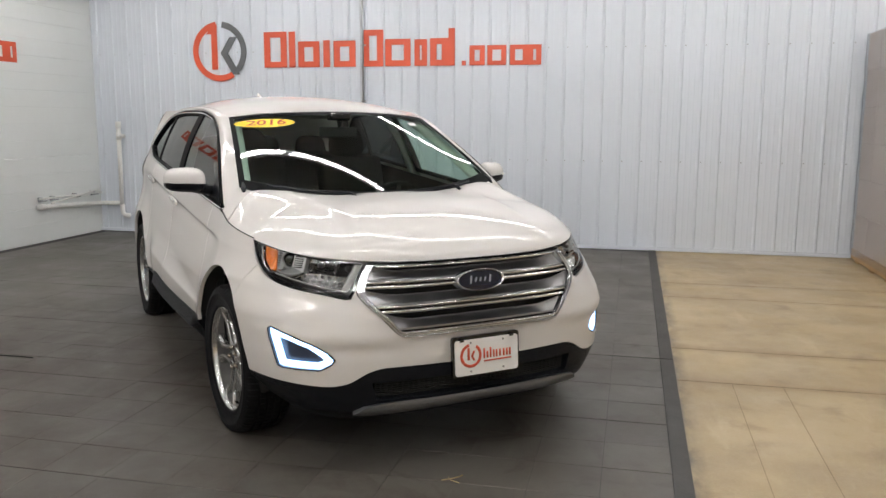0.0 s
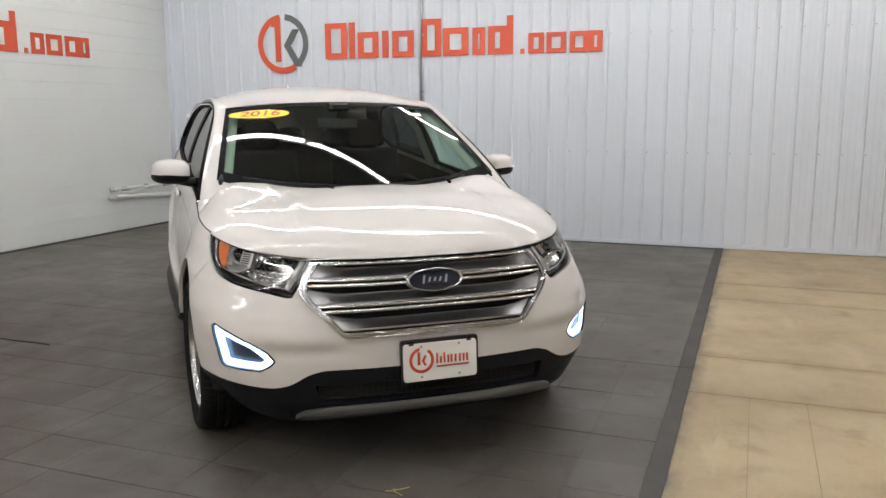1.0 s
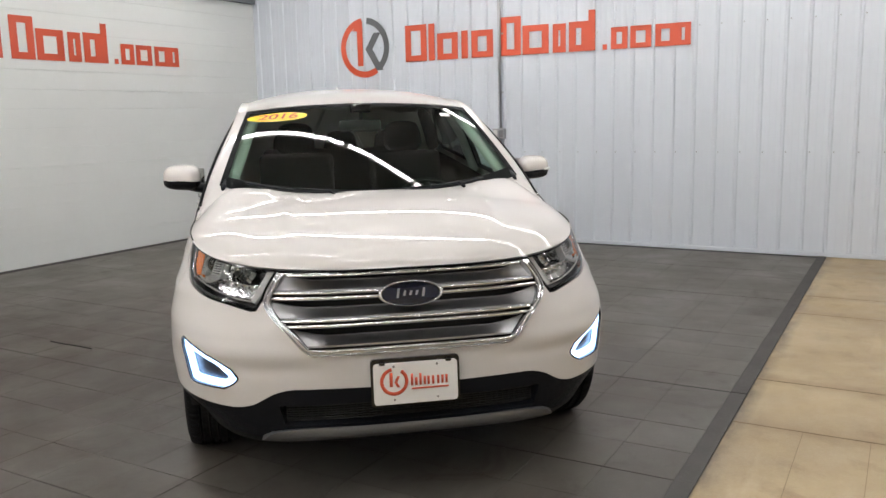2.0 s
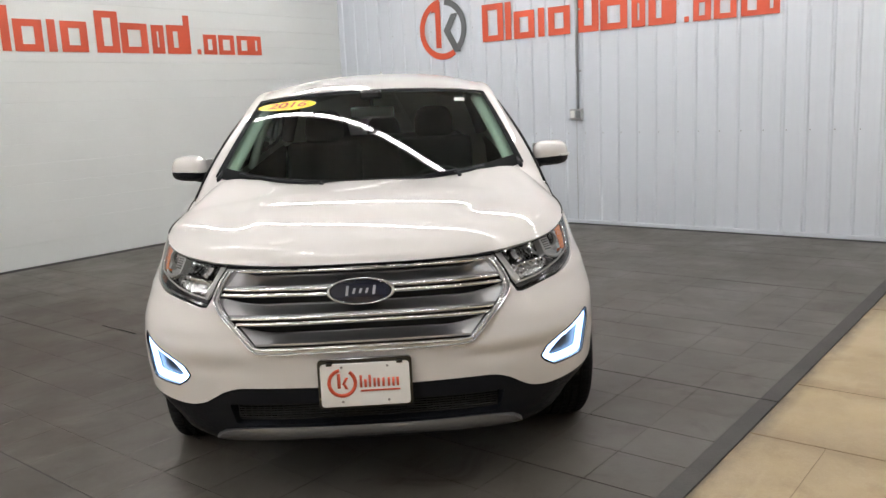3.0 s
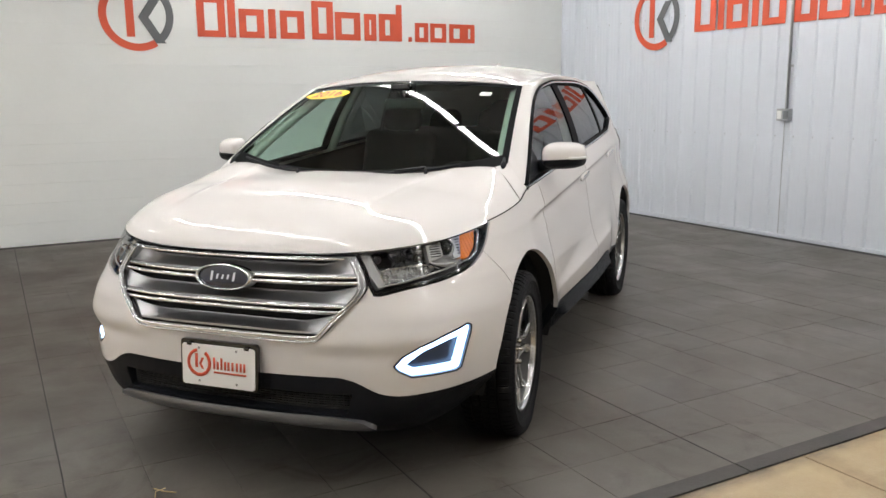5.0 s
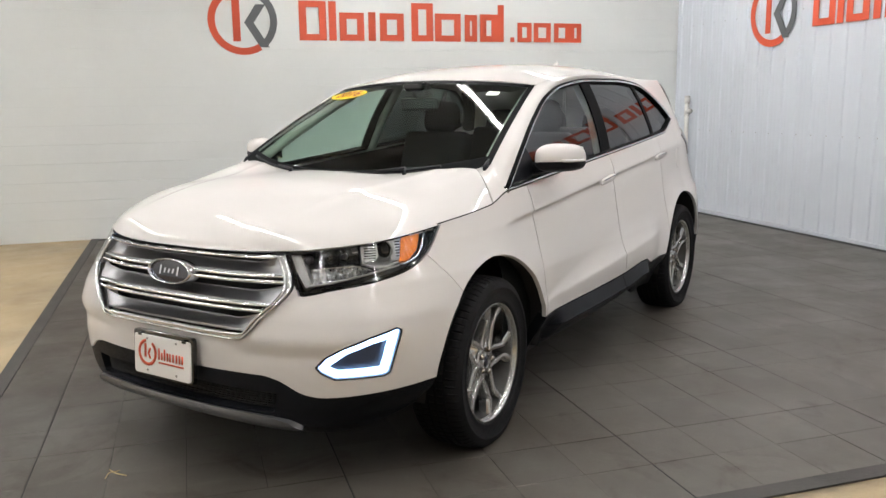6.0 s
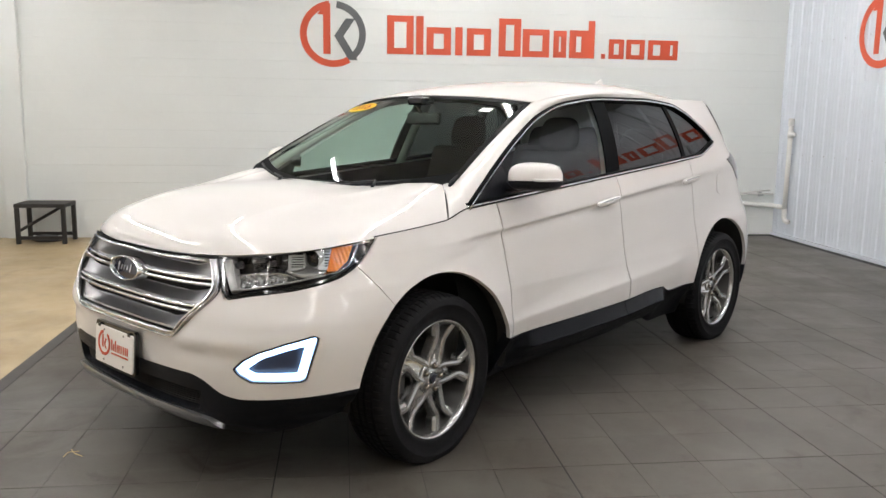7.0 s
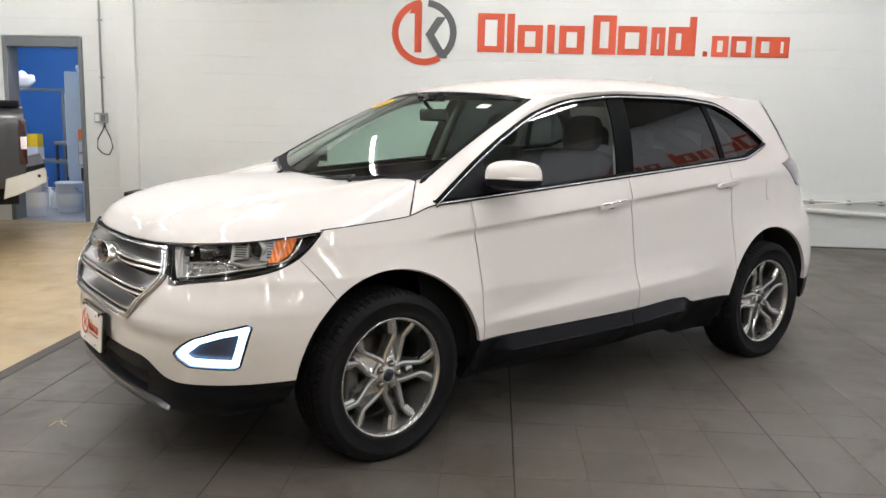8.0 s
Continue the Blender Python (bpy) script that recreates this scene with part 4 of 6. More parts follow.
def flat_bar(x0, x1, z0, z1, depth=0.004, lean=0.0):
    """A flat upright bar in the x-z plane; lean shifts its top sideways."""
    v = [(x0, 0, z0), (x1, 0, z0), (x1 + lean, 0, z1), (x0 + lean, 0, z1)]
    verts = v + [(x, -depth, z) for x, _, z in v]
    return pydata(verts, [(4, 5, 6, 7), (0, 3, 2, 1), (0, 1, 5, 4), (1, 2, 6, 5), (2, 3, 7, 6), (3, 0, 4, 7)])


badge()


def round_plate(w, h, r, y0, y1, at=(0.0, 0.0)):
    """A flat plate in the x-z plane with rounded corners."""
    rim = []
    for cx, cz, a0 in ((w / 2 - r, h / 2 - r, 0), (r - w / 2, h / 2 - r, 90), (r - w / 2, r - h / 2, 180), (w / 2 - r, r - h / 2, 270)):
        rim += [(at[0] + cx + r * math.cos(radians(a0 + 15 * i)), at[1] + cz + r * math.sin(radians(a0 + 15 * i))) for i in range(7)]
    n = len(rim)
    verts = [(x, y0, z) for x, z in rim] + [(x, y1, z) for x, z in rim]
    faces = [tuple(range(n)), tuple(reversed(range(n, 2 * n)))] + [(i, n + i, n + (i + 1) % n, (i + 1) % n) for i in range(n)]
    b = bmesh.new()
    b.from_mesh(pydata(verts, faces))
    bmesh.ops.recalc_face_normals(b, faces=b.faces)
    bmesh.ops.bevel(b, geom=[e for e in b.edges if abs(e.verts[0].co.y - e.verts[1].co.y) < 1e-6], offset=0.0012, segments=1, affect="EDGES")
    return b


def placed(ob, m):
    ob.matrix_basis = m
    return ob


PLATE_M = pose(0.0, -2.405, 0.516, -4, 0, 0)
plate = placed(part("plate_frame", round_plate(0.350, 0.186, 0.016, 0.013, -0.006), GLOSS_BLACK, car, "white dealer plate with red writing in a black frame", smooth=False), PLATE_M)
part("plate_sheet", round_plate(0.330, 0.162, 0.014, -0.004, -0.0118, (0, -0.005)), PLATE_WHITE, plate, smooth=False)
part("bracket", box_bm(0.20, 0.06, 0.10, (0, 0.035, 0), 0.006), BLACK_PLASTIC, plate)
for sx in (-0.085, 0.085):
    for sz in (-0.068, 0.062):
        part("screw", lathe_mesh([(0, -0.0155), (0.004, -0.015), (0.005, -0.012)], 12, "y", (sx, 0, sz)), STEEL, plate)
for sx in (-0.13, 0.13):
    part("clip", box_bm(0.022, 0.006, 0.014, (sx, -0.012, 0.076), 0.002), GLOSS_BLACK, plate)
mark = placed(part("mark_ring", ring_arc(0.042, 0.055, 100, 415, 0.0015), SIGN_RED, plate), pose(-0.085, -0.0122, 0.004))
part("mark_bar", flat_bar(-0.018, -0.006, -0.020, 0.036, 0.0015), SIGN_RED, mark)
part("mark_bar", flat_bar(0.0, 0.011, -0.004, 0.020, 0.0015, 0.012), SIGN_RED, mark)
part("mark_bar", flat_bar(0.012, 0.023, -0.024, -0.004, 0.0015, -0.012), SIGN_RED, mark)
for x0, x1, h in ((-0.020, -0.011, 0.046), (-0.004, 0.006, 0.030), (0.013, 0.022, 0.046), (0.030, 0.039, 0.033), (0.045, 0.054, 0.033), (0.063, 0.072, 0.033), (0.083, 0.092, 0.033), (0.100, 0.109, 0.033), (0.116, 0.125, 0.033)):
    placed(part("writing_bar", flat_bar(x0, x1, -0.022, -0.022 + h, 0.0015), SIGN_RED, plate), pose(0, -0.0122, 0.006))
placed(part("writing_line", flat_bar(-0.018, 0.128, -0.036, -0.029, 0.0012), SIGN_RED, plate), pose(0, -0.0122, 0.004))

# lower intake, skid strip
intake = part("lower_intake", sheet(lambda x, z: face(x, z, 0.07), -0.62, 0.62, 40, 0.30, 0.50, 10), GLOSS_BLACK, car, "black honeycomb lower intake")
for i in range(9):
    z = 0.350 + i * 0.0095
    part("intake_rib", sweep([face(-0.50 + 1.0 * k / 24, z, 0.035) for k in range(25)], 0.0032, 5), LINER, intake)
for i in range(41):
    x = -0.50 + i * 0.025
    part("intake_rib", sweep([face(x, 0.345, 0.04), face(x, 0.430, 0.04)], 0.0025, 4), LINER, intake)


def skid(u, k):
    k = 0.5 + (k - 0.5) * (1 - 0.6 * abs(u) ** 8)
    z = 0.278 + 0.058 * k
    half = 0.625 - 0.085 * k
    x = u * half
    z -= 0.028 * abs(u) ** 3 * (1 - k) - 0.006 * abs(u) ** 2 * k
    return (x, front_at(x, z) - 0.012 - 0.012 * math.sin(math.pi * k), z)


part("skid_strip", sheet(skid, -1, 1, 60, 0, 1, 8, rim=0.03), SKID, car, "satin silver skid strip")
part("bumper_lip", sheet(lambda s, z: wrap(s, z), -0.42, 0.42, 60, 0.22, 0.28, 6, [arch_cut, lambda x, y, z: z - 0.22 - 0.10 * step(ang_of(x, y), 33, 52)], rim=0.02, lift=-0.03), BLACK_PLASTIC, car)

# daylight lamps
POCKET = material("lamp_pocket_black", (0.016, 0.019, 0.026), rough=0.35, spec=0.5)
for sg in (1, -1):
    w = lambda s, z, g=sg: wrap(g * s, z)
    pocket = part("daylight_lamp", sheet(w, 0.36, 0.62, 40, 0.44, 0.69, 36, [lambda x, y, z: fog_in(x, y, z, 0.004)], flip=(sg < 0), lift=-0.035), POCKET, car, "lit bluish white daylight lamp round a dark pocket")
    part("lamp_rim", sheet(w, 0.36, 0.62, 60, 0.44, 0.69, 50, [lambda x, y, z: fog_in(x, y, z, 0.004), lambda x, y, z: -fog_in(x, y, z, -0.002)], rim=0.05, flip=(sg < 0), lift=-0.001), GLOSS_BLACK, pocket)
    part("light_guide", sheet(w, 0.36, 0.62, 70, 0.44, 0.69, 60, [lambda x, y, z: fog_in(x, y, z, -0.003), lambda x, y, z: -fog_in(x, y, z, -0.027)], rim=0.016, flip=(sg < 0), lift=-0.012), DRL, pocket, "lit light guide")

# headlamps
LAMP_DARK = material("lamp_housing_dark", (0.05, 0.05, 0.053), rough=0.3, metal=0.3)
LAMP_GREY = material("lamp_bezel_grey", (0.42, 0.42, 0.41), rough=0.32, metal=0.4, vary=0.05, vscale=20)
LAMP_SILVER = material("lamp_reflector", (0.78, 0.79, 0.80), rough=0.16, metal=0.95, vary=0.06, vscale=30)


def ridge(a):
    """A triangle wave between 0 and 1."""
    return abs((a % 1.0) * 2 - 1)


def headlamp(sg):
    fl = sg < 0

    def sunk(depth):
        def f(s, z):
            x, y, _ = wrap(sg * s, z)
            r = math.hypot(x, y - YC)
            k = (r - depth(s, z)) / r
            return (x * k, YC + (y - YC) * k, z)
        return f

    def cut(points, grow=0.0):
        g = inside_polygon([(1.5 * a, b) for a, b in points])
        return lambda x, y, z: min(g(ang_of(x, y) / 60, z) + grow, lamp_in(x, y, z, -0.010), hood_edge(y) - 0.013 - z)

    def piece(name, points, depth, mat, nu=24, nv=16, rim=0.02, label="", parent=None, smooth=True):
        d = depth if callable(depth) else (lambda s, z: depth)
        ss, zz = [a for a, b in points], [b for a, b in points]
        me = sheet(sunk(d), min(ss) - 0.004, max(ss) + 0.004, nu, min(zz) - 0.004, max(zz) + 0.004, nv, [cut(points)], rim=rim, flip=fl)
        return part(name, me, mat, parent or lamp, label, smooth)

    def line(name, rows, depth, radius, mat, parent=None, sides=8):
        f = sunk(lambda s, z: depth)
        return part(name, sweep([f(a, b) for a, b in rows], radius, sides), mat, parent or lamp)

    w = lambda s, z: wrap(sg * s, z)
    area = (0.28, 0.76, 60, 0.78, 1.04, 36)
    edge = [lambda x, y, z: lamp_in(x, y, z, -0.001), lambda x, y, z: hood_edge(y) - 0.006 - z]
    lamp = part("headlamp", sheet(w, *area, edge, flip=fl, lift=-0.080), LAMP_DARK, car, "clear headlamp with dark housing and amber corner")
    part("lens", sheet(w, *area, edge, rim=0.0, flip=fl, lift=-0.002), LENS, lamp)
    part("lamp_border", sheet(w, 0.28, 0.76, 110, 0.78, 1.04, 60, edge + [lambda x, y, z: -min(lamp_in(x, y, z, -0.010), hood_edge(y) - 0.011 - z)], rim=0.08, flip=fl, lift=-0.004), GLOSS_BLACK, lamp)
    # chrome blade beside the grille
    piece("inner_blade", [(0.366, 0.8215), (0.3820, 0.825), (0.350, 0.945), (0.3225, 0.944)], lambda s, z: 0.014 + 0.010 * ridge((s + 0.31 * z) * 30), LAMP_GREY, 18, 8, 0.03)
    # fluted lower reflector
    trough = piece("reflector_trough", [(0.380, 0.824), (0.455, 0.8426), (0.504, 0.860), (0.506, 0.872), (0.471, 0.889), (0.413, 0.884), (0.376, 0.877)],
                   lambda s, z: 0.026 + 0.016 * ridge(s * 52) + 0.020 * ridge((z - 0.10 * s) * 22), LAMP_SILVER, 36, 14, 0.01, "fluted bright lower reflector", smooth=False)
    line("trough_edge", [(0.374, 0.878), (0.413, 0.886), (0.471, 0.891), (0.500, 0.880), (0.515, 0.868)], 0.022, 0.0032, CHROME, trough)
    line("trough_edge", [(0.372, 0.826), (0.42, 0.836), (0.47, 0.851), (0.53, 0.868), (0.58, 0.882)], 0.014, 0.0036, LAMP_GREY, trough)
    # high beam bowl
    bowl = piece("reflector_bowl", [(0.410, 0.899), (0.488, 0.897), (0.4885, 0.962), (0.396, 0.950)],
                 lambda s, z: 0.030 + 0.045 * max(1 - ((s - 0.455) / 0.055) ** 2 - ((z - 0.925) / 0.045) ** 2, 0) + 0.004 * ridge(s * 60), LAMP_SILVER, 26, 12, 0.02, "bright high beam reflector", smooth=False)
    f = sunk(lambda s, z: 0.055)
    for sa, za, rr in ((0.455, 0.921, 0.012), (0.372, 0.912, 0.016)):
        c = Vector(f(sa, za))
        part("bulb_shield", sweep([c, c + Vector((sg * 0.006, -0.030, 0))], [rr, rr * 0.7], 16), LAMP_DARK, bowl)
    # ribbed panels round the projector
    for pts, a0, a1, z0, z1 in (([(0.492, 0.897), (0.533, 0.914), (0.531, 0.968), (0.4905, 0.962)], 0.499, 0.527, 0.914, 0.958),
                                ([(0.562, 0.900), (0.584, 0.899), (0.596, 0.985), (0.565, 0.975)], 0.577, 0.590, 0.914, 0.966)):
        panel = piece("ribbed_panel", pts, 0.020, LAMP_GREY, 14, 12, 0.03, "light grey slotted panel")
        for i in range(6):
            z = z0 + (z1 - z0) * i / 5
            line("slot", [(a0 + (a1 - a0) * k / 4, z) for k in range(5)], 0.0195, 0.0024, GLOSS_BLACK, panel, 5)
    line("lamp_tray", [(0.489, 0.900), (0.505, 0.889), (0.530, 0.880), (0.555, 0.882), (0.580, 0.893)], 0.018, [0.003, 0.006, 0.008, 0.007, 0.004], LAMP_GREY)
    piece("lamp_floor", [(0.500, 0.892), (0.530, 0.880), (0.575, 0.888), (0.575, 0.906), (0.500, 0.906)], lambda s, z: 0.022 + (z - 0.88) * 1.6, LAMP_GREY, 14, 8, 0.0)
    c = Vector(sunk(lambda s, z: 0.040)(0.549, 0.938))
    ahead = Vector((sg * 0.30, -1, 0.0)).normalized()
    m = Matrix.Translation(c) @ ahead.to_track_quat("X", "Z").to_matrix().to_4x4()
    b = lathe_mesh([(0.041, -0.02), (0.042, 0.004), (0.039, 0.010), (0.034, 0.004), (0.033, -0.01)], 32, "x")
    bmesh.ops.transform(b, matrix=m, verts=b.verts)
    proj = part("projector", b, LAMP_GREY, lamp, "grey ringed projector")
    b = lathe_mesh([(0.0, 0.020), (0.016, 0.016), (0.027, 0.006), (0.033, -0.008)], 32, "x")
    bmesh.ops.transform(b, matrix=m, verts=b.verts)
    part("bulb_lens", b, GLOSS_BLACK, proj)
    # amber corner and the bright line round it
    piece("amber_reflector", [(0.582, 0.893), (0.606, 0.894), (0.634, 0.928), (0.654, 0.998), (0.598, 0.990)], lambda s, z: 0.016 + 0.003 * ridge((s + 0.2 * z) * 90), AMBER, 40, 16, 0.03, "amber side reflector")
    line("corner_trim", [(0.583, 0.884), (0.608, 0.889), (0.632, 0.908), (0.646, 0.935), (0.658, 0.970), (0.668, 1.004)], 0.012, [0.003, 0.0045, 0.005, 0.005, 0.0045, 0.003], CHROME)


for sg in (1, -1):
    headlamp(sg)


# ---- wheels ----
DISC = material("brake_disc_iron", (0.055, 0.050, 0.047), rough=0.45, metal=0.8, vary=0.2, vscale=25)
BARREL = material("rim_barrel", (0.11, 0.108, 0.105), rough=0.5, metal=0.6, vary=0.15, vscale=14)
CALIPER = material("caliper_grey", (0.10, 0.10, 0.10), rough=0.5, metal=0.4, vary=0.2, vscale=30)

def tyre_mesh():
    """A tyre with shoulder blocks, four grooves, a rim guard and a raised sidewall ring."""
    prof = [(0.262, -0.098), (0.268, -0.108), (0.276, -0.1135), (0.281, -0.111), (0.300, -0.1165), (0.326, -0.1205), (0.328, -0.1225), (0.333, -0.1222), (0.335, -0.1200), (0.350, -0.1170), (0.361, -0.109), (0.369, -0.097)]
    prof += [(0.3735, -0.080), (0.3745, -0.064), (0.364, -0.062), (0.364, -0.052), (0.3755, -0.050), (0.376, -0.024), (0.365, -0.022), (0.365, -0.013), (0.376, -0.011)]
    prof = prof + [(r, -h) for r, h in reversed(prof)]

    def lugs(i, k):
        r, h = prof[k]
        if abs(h) > 0.063 and r > 0.359 and i % 7 == 0:
            return -0.007 if r > 0.369 else -0.003
        if abs(h) < 0.051 and r > 0.378 and i % 7 == 3:
            return -0.004
        return 0.0
    prof = [(0.262 + (r - 0.262) * 1.04, h) for r, h in prof]
    b = lathe_mesh(prof, 504, "x", wobble=lugs)
    for v in b.verts:
        if v.co.z < 0:
            low = step(-v.co.z, HUB_Z - 0.07, HUB_Z) * step(abs(v.co.x), 0.07, 0.12)
            v.co.x += math.copysign(0.008 * low, v.co.x)
            v.co.z = max(v.co.z, 0.001 - HUB_Z)
    for f in b.faces:
        c = f.calc_center_median()
        f.smooth = math.hypot(c.y, c.z) < 0.355
    return b


spoke_gap = smooth_table([(0.040, 0.031), (0.060, 0.0365), (0.085, 0.0375), (0.13, 0.0325), (0.170, 0.0272), (0.182, 0.0266), (0.190, 0.0292), (0.245, 0.0590), (0.252, 0.063)])


def spoke_mesh(lean):
    """One of a pair of flat-faced spokes that close in from the hub, then bend apart towards the rim."""
    verts, faces, n = [], [], 30
    edges = ((-1.35, -0.045), (-1.18, -0.012), (-1.0, -0.0055), (-0.82, -0.0005), (0.0, 0.0015), (0.82, -0.0005), (1.0, -0.0055), (1.08, -0.045))
    for i in range(n + 1):
        t = i / n
        r = 0.046 + (0.2495 - 0.046) * t
        side = spoke_gap(r)
        slope = (spoke_gap(r + 0.004) - spoke_gap(r - 0.004)) / 0.008
        wid = 0.0122 + 0.002 * step(r, 0.18, 0.21)
        out = -0.004 + 0.004 * (1 - step(t, 0, 0.25)) + 0.020 * t ** 1.6
        fold = 1.0 + 0.55 * step(r, 0.175, 0.20)
        l = math.hypot(1, slope)
        for off, d in edges:
            o = -off * (fold if off < -1.1 else 1.0) * wid
            y, z = side + o / l, r - o * slope / l
            verts.append((out + d, lean * y, z))
    k = len(edges)
    for i in range(n):
        for j in range(k - 1):
            faces.append((i * k + j, i * k + j + 1, (i + 1) * k + j + 1, (i + 1) * k + j))
    b = bmesh.new()
    b.from_mesh(pydata(verts, faces))
    bmesh.ops.recalc_face_normals(b, faces=b.faces)
    if sum(f.normal.x for f in b.faces) < 0:
        bmesh.ops.reverse_faces(b, faces=b.faces)
    bmesh.ops.split_edges(b, edges=[e for e in b.edges if len(e.link_faces) == 2 and e.calc_face_angle() > 0.28])
    return b


def web_mesh():
    """The sunken channel between the two spokes of a pair."""
    return sheet(lambda y, r: (-0.012 - 0.046 * step(r, 0.055, 0.15) + 0.012 * (y / 0.03) ** 2, y * spoke_gap(r) / 0.03, r), -0.03, 0.03, 10, 0.05, 0.176, 20, flip=False)


WHEEL_X = 0.850
SPOKE_MESHES = []


def wheel(sg, y, phase):
    """A wheel with its outer face towards +x of its own frame."""
    m = pose(sg * WHEEL_X, y, HUB_Z, 0, 0, (0 if sg > 0 else 180) + (3.5 if y < 0 else 0))
    tyre = placed(part("wheel", tyre_mesh(), RUBBER, car, "black tyre on a silver five twin spoke alloy", smooth=False), m)
    rim = part("rim", lathe_mesh([(0.262, 0.098), (0.2665, 0.104), (0.2625, 0.1065), (0.2555, 0.101), (0.2500, 0.088), (0.2490, 0.080)], 96), ALLOY, tyre, "silver alloy rim")
    part("barrel", lathe_mesh([(0.2495, 0.081), (0.240, 0.03), (0.228, -0.05), (0.24, -0.098), (0.262, -0.1)], 96), BARREL, rim, "dull dark inner barrel")
    part("hub", lathe_mesh([(0.074, 0.02), (0.076, 0.058), (0.070, 0.0655), (0.060, 0.0650), (0.040, 0.0655), (0.034, 0.068), (0.0, 0.068)], 40), ALLOY, tyre)
    part("hub_cap", lathe_mesh([(0.0275, 0.067), (0.0265, 0.0715), (0.015, 0.0735), (0.0, 0.074)], 28), BADGE_BLUE, tyre)
    part("hub_cap_ring", lathe_mesh([(0.0275, 0.067), (0.028, 0.072), (0.030, 0.072), (0.031, 0.067)], 28), ALLOY, tyre)
    part("brake_disc", lathe_mesh([(0.0, -0.04), (0.160, -0.04), (0.162, -0.046), (0.160, -0.060), (0.09, -0.060)], 64), DISC, tyre)
    part("brake_shield", lathe_mesh([(0.0, -0.068), (0.222, -0.072), (0.226, -0.078)], 48), LINER, tyre)
    side = -1 if y < 0 else 1
    cal = part("brake_caliper", box_bm(0.065, 0.075, 0.17, (-0.020, side * 0.150, -0.005), 0.016, 3), CALIPER, tyre, "dark grey brake caliper")
    for dz in (-0.055, 0.045):
        part("caliper_pin", lathe_mesh([(0.0, 0.024), (0.010, 0.022), (0.012, 0.010)], 14, "x", (0, side * 0.150, dz)), CALIPER, cal)
    part("valve", sweep([(0.055, 0.03, -0.236), (0.078, 0.03, -0.222)], 0.005, 8), GLOSS_BLACK, tyre)
    for i in range(5):
        a = phase + 72 * i
        for lean in (1, -1):
            if len(SPOKE_MESHES) < 2:
                me = bpy.data.meshes.new("spoke")
                spoke_mesh(lean).to_mesh(me)
                SPOKE_MESHES.append(me)
            me = SPOKE_MESHES[0] if lean > 0 else SPOKE_MESHES[1]
            placed(part("spoke", me, ALLOY, tyre), pose(0.0665, 0, 0, a, 0, 0))
        if len(SPOKE_MESHES) < 3:
            SPOKE_MESHES.append(web_mesh())
        placed(part("spoke_web", SPOKE_MESHES[2], ALLOY, tyre), pose(0.0665, 0, 0, a, 0, 0))
        c = radians(a)
        yy, zz = -0.053 * math.sin(c), 0.053 * math.cos(c)
        part("lug_recess", lathe_mesh([(0.017, 0.0640), (0.0165, 0.0672), (0.0, 0.0665)], 18, "x", (0, yy, zz)), DISC, tyre)
        part("lug_nut", lathe_mesh([(0.0122, 0.05), (0.0122, 0.076), (0.0095, 0.081), (0.0, 0.083)], 12, "x", (0, yy, zz)), BRONZE_NUT, tyre)
    return tyre


for sg, y, ph in ((1, -AXLE, -17), (1, AXLE, 14), (-1, -AXLE, 20), (-1, AXLE, 11)):
    wheel(sg, y, ph)

# wheel-house liners and the floor pan
for sg in (1, -1):
    for ya in (-AXLE, AXLE):
        def house(a, x, yy=ya, g=sg):
            y, z = yy + (ARCH + 0.012) * math.cos(a), 0.385 + (ARCH + 0.012) * math.sin(a)
            return (g * (0.50 + x * (half_at(y, max(z, 0.3)) - 0.025 - 0.50)), y, z)
        part("wheel_liner", sheet(house, -0.15, math.pi + 0.15, 40, 0.0, 1.0, 3, flip=(sg > 0)), LINER, car)
        part("liner_wall", sheet(lambda a, r, yy=ya, g=sg: (g * 0.52, yy + r * math.cos(a), 0.385 + r * math.sin(a)), -0.15, math.pi + 0.15, 30, 0.0, 0.48, 2, flip=(sg > 0)), LINER, car)
part("floor_pan", box_bm(1.44, 4.0, 0.12, (0, 0.02, 0.37), 0.03), LINER, car, "dark underbody")


# ---- trim, mirrors, handles, rear ----
def on_side(sg, y, z, out=0.0):
    return (sg * (side_w(y, z) + out), y, z)


def window_outline(sg, out):
    ys = [-1.165 + (1.20 + 1.165) * i / 50 for i in range(51)]
    pts = [on_side(sg, y, belt_z(y) + 0.003, out) for y in ys]
    pts += [on_side(sg, 1.20 + 0.25 * i / 6, 1.266 + 0.34 * 0.25 * i / 6 - 0.004, out) for i in range(1, 6)]
    back = []
    y = 1.452
    while y > -1.165:
        back.append(on_side(sg, y, dlo_top(y) + 0.004, out))
        y -= 0.022 if y > 0.9 else 0.04
    return pts + back


for sg in (1, -1):
    part("chrome_window_trim", sweep(window_outline(sg, 0.002), 0.0085, 6, closed=True), CHROME, car)
    part("window_gasket", sweep([(p[0] - sg * 0.006, p[1], p[2]) for p in window_outline(sg, 0.0)], 0.017, 6, closed=True), MATT_BLACK, car)
    # sail panel ahead of the front window
    side_panel("sail_panel", sg, at_y(-1.2), at_y(-0.6), 1.05, 1.45, [
        lambda x, y, z: dlo_in(y, z, -0.006),
        lambda x, y, z: (-0.80 - y) + (z - 1.13) * -0.35,
    ], 40, 30, BLACK_PLASTIC, car, 0.01, "black mirror base panel", lift=-0.008)


